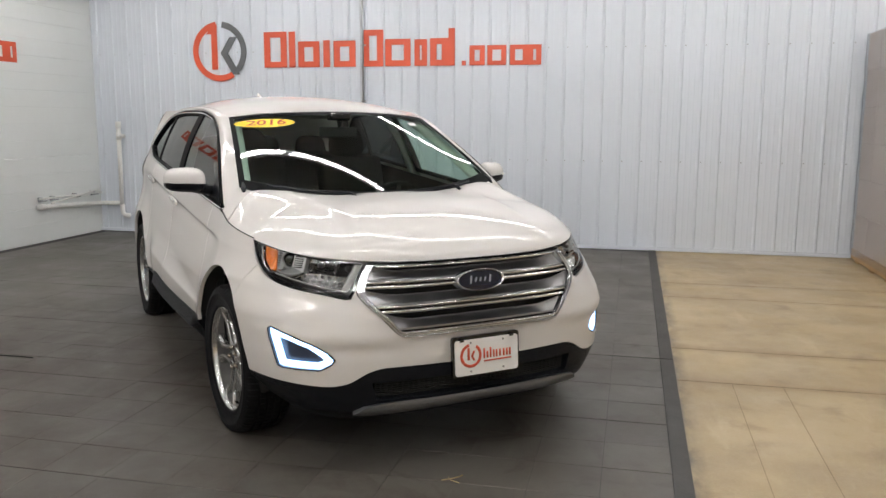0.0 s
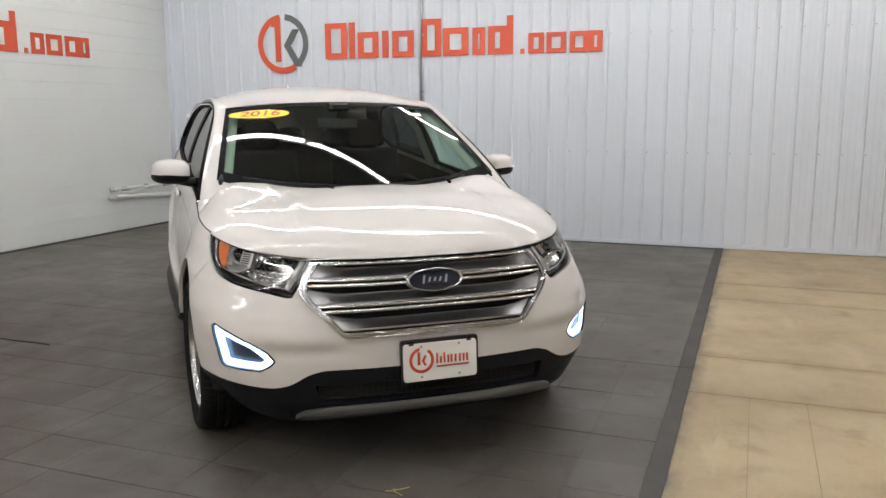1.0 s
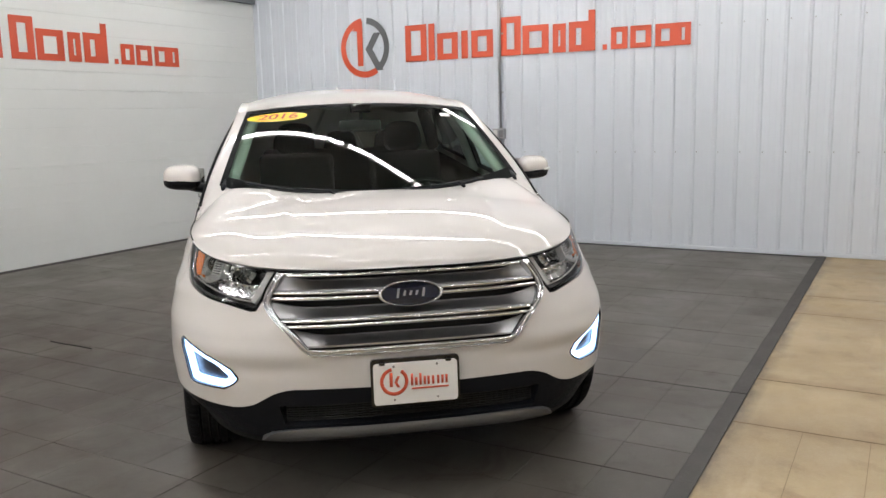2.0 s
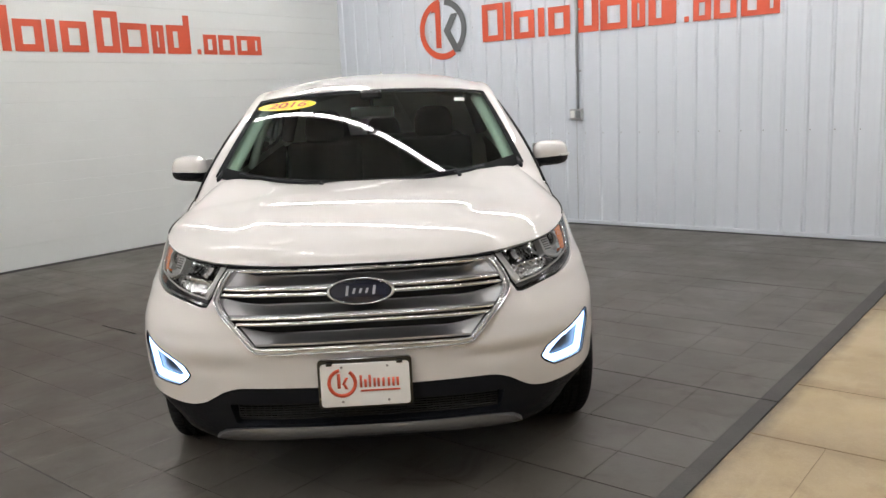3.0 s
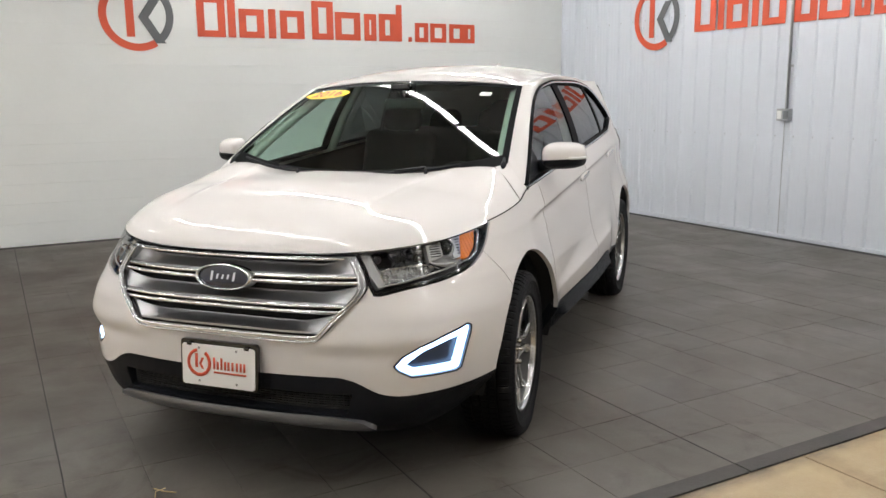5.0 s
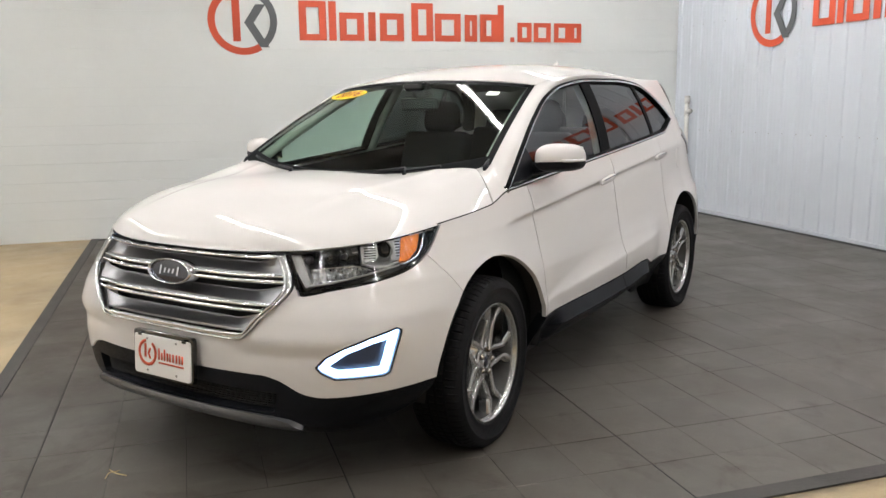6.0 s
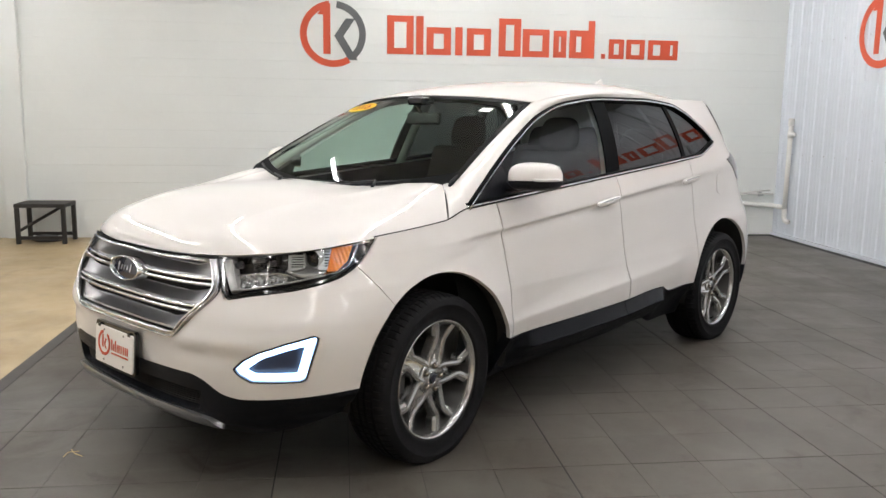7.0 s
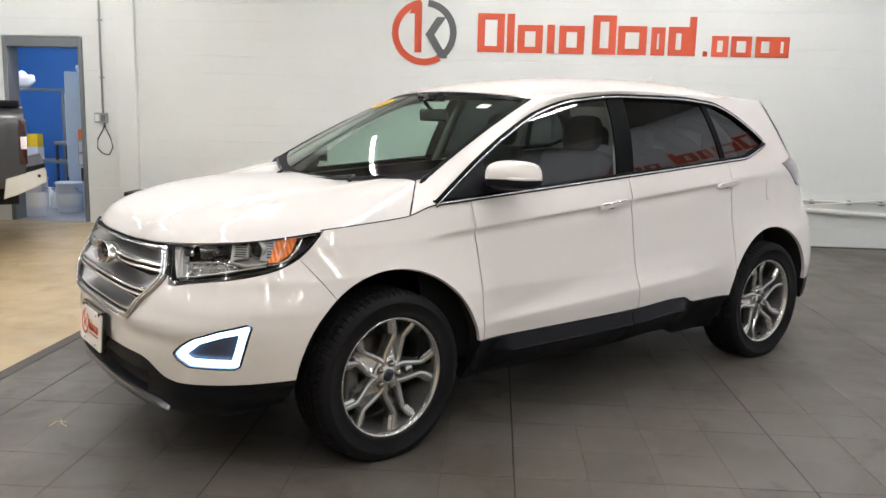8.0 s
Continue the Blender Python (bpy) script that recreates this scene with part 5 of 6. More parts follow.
def mirror(sg):
    shell = bmesh.new()
    bmesh.ops.create_uvsphere(shell, u_segments=36, v_segments=20, radius=1.0)
    for v in shell.verts:
        x, y, z = v.co
        f = lambda a, n: math.copysign(abs(a) ** n, a)
        x, y, z = f(x, 0.62), f(y, 0.75), f(z, 0.66)
        y = max(y, -1.0) if y < 0 else y * 0.28
        v.co = (0.984 + 0.101 * x, -0.765 + 0.115 * y + 0.05 * x, 1.222 + 0.077 * z - 0.004 * x)
    top = shell.copy()
    geom = top.verts[:] + top.edges[:] + top.faces[:]
    bmesh.ops.bisect_plane(top, geom=geom, plane_co=(0.98, -0.8, 1.213), plane_no=(-0.05, 0.05, 1), clear_inner=True)
    geom = shell.verts[:] + shell.edges[:] + shell.faces[:]
    bmesh.ops.bisect_plane(shell, geom=geom, plane_co=(0.98, -0.8, 1.211), plane_no=(-0.05, 0.05, 1), clear_outer=True)
    for v in shell.verts:
        v.co.z = 1.210 + (v.co.z - 1.210) * (0.72 - 0.9 * (v.co.x - 0.984))
    for b in (top, shell):
        bmesh.ops.transform(b, matrix=Matrix.Diagonal((sg * (1.0 if sg > 0 else 1.022), 1, 1, 1)), verts=b.verts)
        bmesh.ops.recalc_face_normals(b, faces=b.faces)
        bmesh.ops.translate(b, vec=(0, 0, -0.009 if sg > 0 else 0), verts=b.verts)
    base = part("side_mirror", shell, BLACK_PLASTIC, car, "body coloured mirror with black base")
    part("mirror_cap", top, PAINT, base, "pearl white mirror cap")
    part("mirror_arm", sweep([(sg * 0.862, -0.848, 1.172), (sg * 0.905, -0.826, 1.176), (sg * 0.96, -0.80, 1.184)], [0.046, 0.044, 0.040], 12, flat=0.62), BLACK_PLASTIC, base)
    arc = []
    for i in range(15):
        a = radians(8 + 78 * i / 14)
        sn, cs = math.sin(a) ** 0.55, math.cos(a) ** 0.75
        arc.append((sg * (0.984 + 0.102 * sn), -0.766 - 0.116 * cs + 0.05 * sn, (1.2155 if sg > 0 else 1.2245) - 0.004 * sn))
    part("turn_lamp", sweep(arc, [0.003] + [0.0075] * 13 + [0.003], 8), LAMP_BODY, base, "clear turn lamp strip")
    part("mirror_glass", box_bm(0.185, 0.004, 0.105, (sg * 0.984, -0.722, 1.222), 0.001), CHROME, base)


for sg in (1, -1):
    mirror(sg)
    for y0, z0 in ((-0.055, 1.052), (0.965, 1.122)):
        x = side_w(y0, z0)
        hb = bmesh.new()
        bmesh.ops.create_uvsphere(hb, u_segments=24, v_segments=12, radius=1.0)
        for v in hb.verts:
            f = lambda a, n: math.copysign(abs(a) ** n, a)
            v.co = (0.011 * f(v.co.x, 0.6), 0.112 * f(v.co.y, 0.5), 0.0175 * f(v.co.z, 0.6) + 0.006 * v.co.y)
        h = placed(part("door_handle", hb, PAINT, car, "body coloured strap handle"), pose(sg * (x + 0.022), y0, z0, 4, 0, 0))
        part("handle_strip", sweep([(sg * 0.0105, -0.085 + 0.017 * i, 0.006 + 0.0006 * i) for i in range(11)], 0.0035, 6), CHROME, h)
        # Small black disc stands in for the shade in the body coloured handle recess.
        part("handle_shade", lathe_mesh([(0.0, 0.0), (0.7, -0.002), (1.0, 0.0035)], 28, "x"), MATT_BLACK, h).matrix_basis = Matrix.Translation((-sg * 0.019, 0.004, -0.010)) @ Matrix.Diagonal((sg, 0.050, 0.016, 1))
    side_panel("tail_lamp", sg, at_y(1.45), 2.6, 1.05, 1.35, [
        lambda x, y, z: 1.275 - 0.40 * max(y - 1.78, 0) + 0.25 * min(y - 1.78, 0) - z,
        lambda x, y, z: z - 1.085 - 0.75 * max(1.80 - y, 0),
    ], 40, 24, RED_LENS, car, 0.01, "dark red tail lamp", lift=0.006)
side_panel("fuel_flap", 1, at_y(1.36), at_y(1.6), 0.98, 1.17, [
    lambda x, y, z: 0.072 - (abs(y - 1.475) ** 4 + abs(z - 1.075) ** 4) ** 0.25], 24, 24, PAINT, car, 0.004, lift=0.003)
part("tailgate", sheet(lambda s, z: wrap(s if s <= 3 else s - 6, z) if s <= 3 else wrap(-(6 - s), z), 2.72, 3.28, 40, 0.46, 1.62, 40, [], rim=0.02, lift=0.002), PAINT, car, "pearl white tailgate")
part("rear_screen", sheet(lambda s, z: wrap(s, z) if s <= 3 else wrap(-(6 - s), z), 2.05, 3.95, 110, 1.22, 1.60, 24, [lambda x, y, z: y - rear_y(z) + 0.20 - 0.03 * step(z, 1.5, 1.6)], lift=0.006), GLOSS_BLACK, car, "dark rear window")


def spoiler(u, k):
    x, y, z = roof(u, 1.0)
    return (x * (1.04 - 0.03 * k), y - 0.06 + 0.21 * k, z + 0.010 - 0.030 * k * k + 0.01 * math.sin(math.pi * k))


part("roof_spoiler", sheet(spoiler, -1, 1, 30, 0, 1, 8, rim=0.035), PAINT, car)
fb = bmesh.new()
bmesh.ops.create_uvsphere(fb, u_segments=16, v_segments=12, radius=1.0)
for v in fb.verts:
    z = max(v.co.z, -0.2)
    v.co = (0.020 * v.co.x * (1 - 0.5 * max(z, 0)), 1.30 + 0.075 * v.co.y * (1 - 0.35 * max(z, 0)) + 0.045 * max(z, 0), 1.722 + 0.062 * z)
part("antenna_fin", fb, PAINT, car, "white shark fin antenna")

# windscreen edge, wipers, sticker
def screen_xy(x, h, lift=0.004):
    """A point on the windscreen by its lateral place and its way up the slope from the sticker's centre."""
    s = 0.853 + h / 0.987
    u = x / (0.782 - 0.127 * s)
    p = Vector(screen(u, s))
    return p + Vector((0, -0.49, 0.87)) * lift


def border(u, s):
    return screen(u, s)


for nm, uu, ss in (("upper_band", (-1, 1), (0.952, 1.0)), ("lower_band", (-1, 1), (-0.03, 0.080)), ("edge_band", (0.960, 1.0), (0.0, 1.0)), ("edge_band", (-1.0, -0.960), (0.0, 1.0))):
    part(nm, sheet(border, uu[0], uu[1], 30, ss[0], ss[1], 24, lift=0.002), MATT_BLACK, windscreen)
part("cowl", sheet(lambda u, k: (u * 0.70, -1.42 + 0.20 * u * u + 0.14 * k, 1.100 + 0.02 * u * u - 0.006 * k), -1, 1, 30, 0, 1, 4, rim=0.02), BLACK_PLASTIC, car)
for sg in (1, -1):
    line = [Vector(screen(sg * 0.975, -0.05 + 0.14 * i / 8)) + Vector((0, -0.004, -0.008)) for i in range(9)]
    part("cowl_corner", sweep(line, [0.006, 0.012, 0.015, 0.014, 0.012, 0.010, 0.008, 0.006, 0.003], 10), BLACK_PLASTIC, car, "black plastic cowl end")
for x0, x1, s0, s1 in ((-0.02, 0.58, 0.018, 0.020), (-0.66, -0.10, 0.024, 0.014)):
    pts = [Vector(screen((x0 + (x1 - x0) * i / 12) / 0.79, s0 + (s1 - s0) * i / 12)) + Vector((0, -0.012, 0.024)) for i in range(13)]
    wp = part("wiper", sweep(pts, 0.007, 6), BLACK_PLASTIC, car, "black wiper")
    part("wiper_arm", sweep([pts[9] + Vector((0.02, -0.06, -0.01)), pts[9] + Vector((0, -0.02, 0.012)), pts[6] + Vector((0, 0, 0.010))], [0.010, 0.008, 0.005], 6), BLACK_PLASTIC, wp)


def sticker():
    verts, faces, n = [screen_xy(-0.482, 0.0)], [], 48
    for i in range(n):
        a = 2 * math.pi * i / n
        verts.append(screen_xy(-0.482 + 0.172 * math.cos(a), 0.064 * math.sin(a)))
    faces = [(0, 1 + i, 1 + (i + 1) % n) for i in range(n)]
    st = part("price_sticker", pydata([tuple(v) for v in verts], faces), STICKER, car, "oval yellow sticker reading 2016 in red")
    cu = bpy.data.curves.new("year", "FONT")
    cu.body, cu.size, cu.align_x, cu.align_y, cu.shear, cu.offset = "2016", 0.106, "CENTER", "CENTER", 0.25, 0.0016
    tmp = new("year", cu)
    me = bpy.data.meshes.new_from_object(tmp.evaluated_get(bpy.context.evaluated_depsgraph_get()))
    bpy.data.objects.remove(tmp)
    for v in me.vertices:
        v.co = screen_xy(-0.482 + v.co.x * 1.08, v.co.y * 0.98, 0.006)
    me.materials.clear()
    part("year", me, STICKER_RED, st, smooth=False)


sticker()
tag = [screen_xy(0.50 + dx, dh - 0.015, 0.003) for dx, dh in ((-0.03, -0.025), (0.03, -0.025), (0.03, 0.025), (-0.03, 0.025))]
part("small_label", pydata([tuple(v) for v in tag], [(0, 1, 2, 3)]), PLATE_WHITE, car, "small white label inside the windscreen")

# ---- cabin ----
part("headliner", sheet(lambda u, t: roof(u, t), -0.98, 0.98, 24, 0.02, 0.98, 20, lift=-0.035), CABIN_GREY, car, "grey roof lining")
for sg in (1, -1):
    part("inner_pillar", sheet(lambda t, k, g=sg: (g * (pillar(t, k)[0] - 0.035), pillar(t, k)[1] + 0.03, pillar(t, k)[2] - 0.02), 0.0, 2.0, 40, 0, 1, 4, flip=(sg > 0)), CABIN_GREY, car)
    part("screen_pillar_trim", sweep([Vector(screen(sg * (0.955 - 0.01 * i / 12), i / 12)) + Vector((-sg * 0.004, 0.034, -0.040)) for i in range(13)], 0.036, 10, flat=0.7), CABIN_GREY, car, "pale grey windscreen pillar trim")
    side_panel("inner_door", sg, at_y(-1.25), at_y(1.45), 0.36, 1.27, [lambda x, y, z: belt_z(y) + 0.01 - z], 30, 16, CABIN, car, 0.0, lift=-0.085)
    part("belt_pillar", sweep([on_side(sg, 0.10, 1.15, -0.06), on_side(sg, 0.16, 1.40, -0.055), on_side(sg, 0.19, 1.60, -0.06)], 0.028, 8), CABIN_GREY, car)
    # quarter lining behind the rear windows
    part("rear_lining", sweep([on_side(sg, 1.35, 1.28, -0.08), on_side(sg, 1.30, 1.42, -0.08), on_side(sg, 1.15, 1.57, -0.08)], 0.05, 8), CABIN, car)


def dash_profile(k):
    pts = [(-1.38, 1.02), (-1.15, 1.085), (-0.95, 1.095), (-0.82, 1.085), (-0.74, 1.03), (-0.70, 0.92), (-0.78, 0.72), (-0.85, 0.5)]
    i = min(int(k * 7), 6)
    f = k * 7 - i
    return (pts[i][0] + (pts[i + 1][0] - pts[i][0]) * f, pts[i][1] + (pts[i + 1][1] - pts[i][1]) * f)


part("dashboard", sheet(lambda x, k: (x, dash_profile(k)[0] + 0.10 * abs(x) ** 2, dash_profile(k)[1] + 0.02 * bell(x - 0.37, 0.18) * (1 if k > 0.3 else 0)), -0.80, 0.80, 30, 0, 1, 28), CABIN, car, "black dashboard")
wheel_m = pose(0.37, -0.56, 1.00, -62, 0, 0)
stw = placed(part("steering_wheel", lathe_mesh([(0.180 + 0.015 * math.cos(a), 0.015 * math.sin(a)) for a in [2 * math.pi * i / 10 for i in range(11)]], 40, "z"), CABIN, car, "black steering wheel"), wheel_m)
part("wheel_boss", box_bm(0.13, 0.10, 0.05, (0, 0, -0.02), 0.02), CABIN, stw)
for a in (0, 180, 270):
    part("wheel_spoke", box_bm(0.13, 0.035, 0.015, (0.11 * math.cos(radians(a)), 0.11 * math.sin(radians(a)), -0.01), 0.005, turn=Matrix.Rotation(radians(a), 4, "Z")), CABIN, stw)


def seat(x, y, wide, back_z, name="front_seat"):
    cushion = part(name, box_bm(wide, 0.50, 0.16, (x, y, 0.62), 0.05, 4), LEATHER, car, "black leather seat")
    m = Matrix.Rotation(radians(-18), 4, "X")
    part("backrest", box_bm(wide * 0.95, 0.13, 0.66, (x, y + 0.36, 0.98), 0.05, 4, turn=m), LEATHER, cushion)
    for hx in ((x,) if wide < 0.8 else (x - 0.40, x, x + 0.40)):
        hb = bmesh.new()
        bmesh.ops.create_uvsphere(hb, u_segments=24, v_segments=14, radius=1.0)
        for v in hb.verts:
            c = [math.copysign(abs(a) ** 0.6, a) for a in v.co]
            v.co = (hx + 0.130 * c[0] * (1 - 0.10 * c[2]), y + 0.50 + 0.055 * c[1] + 0.015 * c[2], back_z + 0.105 * c[2])
        part("headrest", hb, LEATHER, cushion)
    return cushion


seat(0.37, -0.20, 0.52, 1.40)
seat(-0.37, -0.20, 0.52, 1.40)
seat(0.0, 0.72, 1.28, 1.33, "rear_seat")
rv = part("rear_view_mirror", box_bm(0.25, 0.035, 0.07, (0, -0.53, 1.485), 0.016, 3), GLOSS_BLACK, car, "black rear view mirror")
part("mirror_stalk", sweep([(0, -0.535, 1.50), (0, -0.59, 1.55), (0, -0.60, 1.575)], 0.011, 8), GLOSS_BLACK, rv)
part("sensor_box", box_bm(0.12, 0.12, 0.05, (0, -0.55, 1.585), 0.015, 3), GLOSS_BLACK, rv)
part("load_floor", box_bm(1.4, 0.9, 0.04, (0, 1.65, 0.85), 0.01), CABIN, car)


# ---- wall signs ----
def sign(name, m, group):
    """A two-tone ring mark and a row of red bars, flat on a wall; x runs along it, z up, and it faces -y."""
    root = thing(name, "large red and grey dealer sign on the white wall", "wall sign", m, group=group)
    cx, cz = -0.640, 2.455
    for (a0, a1, mt) in ((97, 302, SIGN_RED), (-50, 83, SIGN_GREY)):
        placed(part("ring", ring_arc(0.308, 0.388, a0, a1, 0.003), mt, root, smooth=False), pose(cx, 0, cz))
    for args, mt in (((-0.115, -0.030, -0.235, 0.355, 0.0042), SIGN_RED), ((-0.185, -0.100, 0.225, 0.315, 0.0054, 0.07), SIGN_RED),
                     ((0.015, 0.125, -0.02, 0.185, 0.0042, 0.135), SIGN_GREY), ((0.185, 0.290, -0.300, -0.02, 0.0054, -0.17), SIGN_GREY)):
        placed(part("mark_bar", flat_bar(*args), mt, root, smooth=False), pose(cx, 0, cz))
    u, base, cap = 134.8, 2.238, 0.455
    # plain frames and upright bars: left edge, right edge, height, frame or solid
    rows = ((468, 511, 1.0, 1), (515, 527, 1.0, 0), (532, 572, 0.72, 1), (579, 591, 0.74, 0), (598, 638, 0.72, 1), (651, 688, 1.0, 1), (691, 736, 0.74, 1), (743, 765, 0.72, 1),
            (770, 802, 0.74, 1), (802, 813, 1.0, 0), (825, 832, 0.13, 0), (838, 864, 0.53, 1), (868, 900, 0.53, 1), (906, 936, 0.53, 1), (936, 958, 0.53, 1))
    for a, b, h, hollow in rows:
        x0, x1, z1 = (a - 468) / u, (b - 468) / u, base + cap * h
        if not hollow:
            part("bar", flat_bar(x0, x1, base, z1, 0.003), SIGN_RED, root, smooth=False)
            continue
        w = 0.086 if h > 0.6 else 0.064
        t = w * 0.85
        wx = min(w, (x1 - x0) * 0.42)
        v, f = [], []
        for d in (0.0, -0.003):
            v += [(x0, d, base), (x1, d, base), (x1, d, z1), (x0, d, z1), (x0 + wx, d, base + t), (x1 - wx, d, base + t), (x1 - wx, d, z1 - t), (x0 + wx, d, z1 - t)]
        for k in range(4):
            n = (k + 1) % 4
            f += [(8 + k, 8 + n, 12 + n, 12 + k), (n, k, 4 + k, 4 + n), (k, n, 8 + n, 8 + k), (4 + n, 4 + k, 12 + k, 12 + n)]
        part("bar_frame", pydata(v, f), SIGN_RED, root, smooth=False)
    return root


sign("wall_sign", pose(-2.593, BACK_Y - 0.0150, 0.0), "red dealer signs")
sign("wall_sign", Matrix.Translation((LEFT_X + 0.0045, -0.320, 0.0)) @ Matrix.Rotation(radians(90), 4, "Z") @ Matrix.Diagonal((1.014, 1, 1, 1)), "red dealer signs")

# ---- pipes, outlet boxes ----
pipe = thing("drain_pipe", "white plastic drain pipe in the wall corner", "pipe", pose(0, 0, 0))
part("riser", sweep([(-4.79, BACK_Y - 0.065, 0.36), (-4.785, BACK_Y - 0.065, 1.46)], 0.030, 12), PVC, pipe)
part("cap", sweep([(-4.785, BACK_Y - 0.065, 1.44), (-4.785, BACK_Y - 0.065, 1.53)], 0.038, 12), PVC, pipe)
part("tee", sweep([(-4.785, BACK_Y - 0.065, 1.33), (-4.70, BACK_Y - 0.065, 1.33)], 0.028, 12), PVC, pipe)
part("collar", sweep([(-4.785, BACK_Y - 0.065, 1.28), (-4.785, BACK_Y - 0.065, 1.38)], 0.037, 12), PVC, pipe)
part("elbow", sweep([(-4.79, BACK_Y - 0.065, 0.38), (-4.785, BACK_Y - 0.065, 0.27), (-4.76, BACK_Y - 0.065, 0.235), (-4.68, BACK_Y - 0.065, 0.225)], 0.032, 12), PVC, pipe)
part("branch", sweep([(LEFT_X + 0.05, 3.55, 0.455), (LEFT_X + 0.05, 4.55, 0.405), (LEFT_X + 0.09, 4.72, 0.40), (-4.82, BACK_Y - 0.07, 0.40)], 0.030, 12), PVC, pipe)
part("branch_end", sweep([(LEFT_X + 0.05, 3.50, 0.457), (LEFT_X + 0.05, 3.60, 0.453)], 0.037, 12), PVC, pipe)
rail = thing("pipe_rail", "grey conduit rail with fittings on the block wall", "pipe", pose(0, 0, 0))
part("tube", sweep([(LEFT_X + 0.05, 3.52, 0.56), (LEFT_X + 0.05, 4.78, 0.545)], 0.014, 8), PVC, rail)
part("tube", sweep([(LEFT_X + 0.16, 3.60, 0.50), (LEFT_X + 0.10, 4.70, 0.60)], 0.011, 8), PVC, rail)
for y in (3.56, 3.78, 4.22, 4.60):
    part("clamp", box_bm(0.06, 0.035, 0.05, (LEFT_X + 0.03, y, 0.553), 0.006), CONDUIT, rail, smooth=False)
    part("bracket", sweep([(LEFT_X + 0.002, y, 0.52), (LEFT_X + 0.13, y, 0.54)], 0.008, 6), CONDUIT, rail)


def outlet(m, top, name="outlet_box", label="grey steel outlet box with conduit on the wall"):
    root = thing(name, label, "outlet box", m)
    part("box", box_bm(0.155, 0.06, 0.125, (0, -0.03, 0), 0.006), CONDUIT, root, smooth=False)
    for dx in (-0.038, 0.038):
        part("socket", box_bm(0.055, 0.008, 0.085, (dx, -0.062, 0), 0.004), GREY_PAINT if dx > 0 else LAMP_BODY, root, smooth=False)
    part("conduit", sweep([(0.02, -0.022, 0.06), (0.02, -0.022, top)], 0.013, 8), CONDUIT, root)
    for z in (0.5, 1.2):
        part("strap", box_bm(0.07, 0.008, 0.022, (0.02, -0.006, z), 0.002), CONDUIT, root, smooth=False)
    return root


outlet(pose(-1.25, BACK_Y - 0.0135, 1.304), CEIL - 1.31)
ob = outlet(Matrix.Translation((LEFT_X + 0.004, -5.03, 1.335)) @ Matrix.Rotation(radians(90), 4, "Z"), CEIL - 1.34, label="grey outlet box with a hanging black cord")
part("cord", sweep([(0.05, -0.05, -0.05), (0.06, -0.06, -0.12), (0.12, -0.06, -0.24), (0.15, -0.06, -0.36), (0.10, -0.06, -0.46), (0.02, -0.06, -0.45), (-0.05, -0.06, -0.38), (-0.04, -0.06, -0.26), (0.03, -0.06, -0.15), (0.06, -0.055, -0.06)], 0.008, 6), GLOSS_BLACK, ob)

# ---- steel bench by the block wall ----
BENCH = material("bench_steel", (0.022, 0.019, 0.017), rough=0.6, vary=0.3, vscale=8, bump=0.2, scale=60)
bench = thing("work_bench", "low dark steel bench by the block wall", "bench", pose(0, 0, 0))
bx0, bx1, by0, by1, bh = -5.06, -4.64, -4.55, -4.00, 0.455
part("top", box_bm(bx1 - bx0, by1 - by0, 0.045, ((bx0 + bx1) / 2, (by0 + by1) / 2, bh - 0.022), 0.005), BENCH, bench, smooth=False)
for x in (bx0 + 0.025, bx1 - 0.025):
    for y in (by0 + 0.025, by1 - 0.025):
        part("leg", box_bm(0.045, 0.045, bh - 0.04, (x, y, (bh - 0.04) / 2 - 0.006), 0.004), BENCH, bench, smooth=False)
for x in (bx0 + 0.025, bx1 - 0.025):
    part("stretcher", box_bm(0.03, by1 - by0 - 0.09, 0.04, (x, (by0 + by1) / 2, 0.065), 0.003), BENCH, bench, smooth=False)
part("brace", sweep([(bx1 - 0.03, by0 + 0.03, 0.14), (bx0 + 0.03, by1 - 0.12, bh - 0.05)], 0.020, 4), BENCH, bench)
rag = bmesh.new()
bmesh.ops.create_icosphere(rag, subdivisions=3, radius=1.0)
for v in rag.verts:
    k = 1 + 0.25 * noise.noise(v.co * 2.3)
    v.co = (-4.88 + 0.11 * v.co.x * k, -4.30 + 0.16 * v.co.y * k, 0.030 + 0.045 * v.co.z * k - 0.004)
tagged(part("rag", rag, material("rag_cloth", (0.10, 0.10, 0.105), rough=0.9, vary=0.3, vscale=12, bump=0.5, scale=60)), "crumpled grey rag on the floor under the bench", "rag")

# ---- wrapped pallet by the steel wall ----
WOOD = material("pallet_wood", (0.45, 0.27, 0.12), rough=0.75, vary=0.25, vscale=5, bump=0.4, scale=60, per_object=0.3)
CARTON = material("carton_board", (0.54, 0.42, 0.33), rough=0.8, vary=0.10, vscale=3, per_object=0.3)
px0, px1, py0, py1 = 4.66, 5.75, 3.25, 4.74
pallet = thing("pallet", "pine shipping pallet under wrapped cartons", "pallet", pose(0, 0, 0))
for k in range(3):
    part("runner", box_bm(0.09, py1 - py0, 0.09, (px0 + 0.05 + k * 0.495, (py0 + py1) / 2, 0.059), 0.004), WOOD, pallet, smooth=False)
for k in range(8):
    part("deck_board", box_bm(px1 - px0, 0.13, 0.02, ((px0 + px1) / 2, py0 + 0.07 + k * 0.193, 0.114), 0.003), WOOD, pallet, smooth=False)
    if k % 3 == 0:
        part("base_board", box_bm(px1 - px0, 0.13, 0.019, ((px0 + px1) / 2, py0 + 0.07 + k * 0.193, 0.0045), 0.003), WOOD, pallet, smooth=False)
rng = random.Random(3)
cz = 0.125
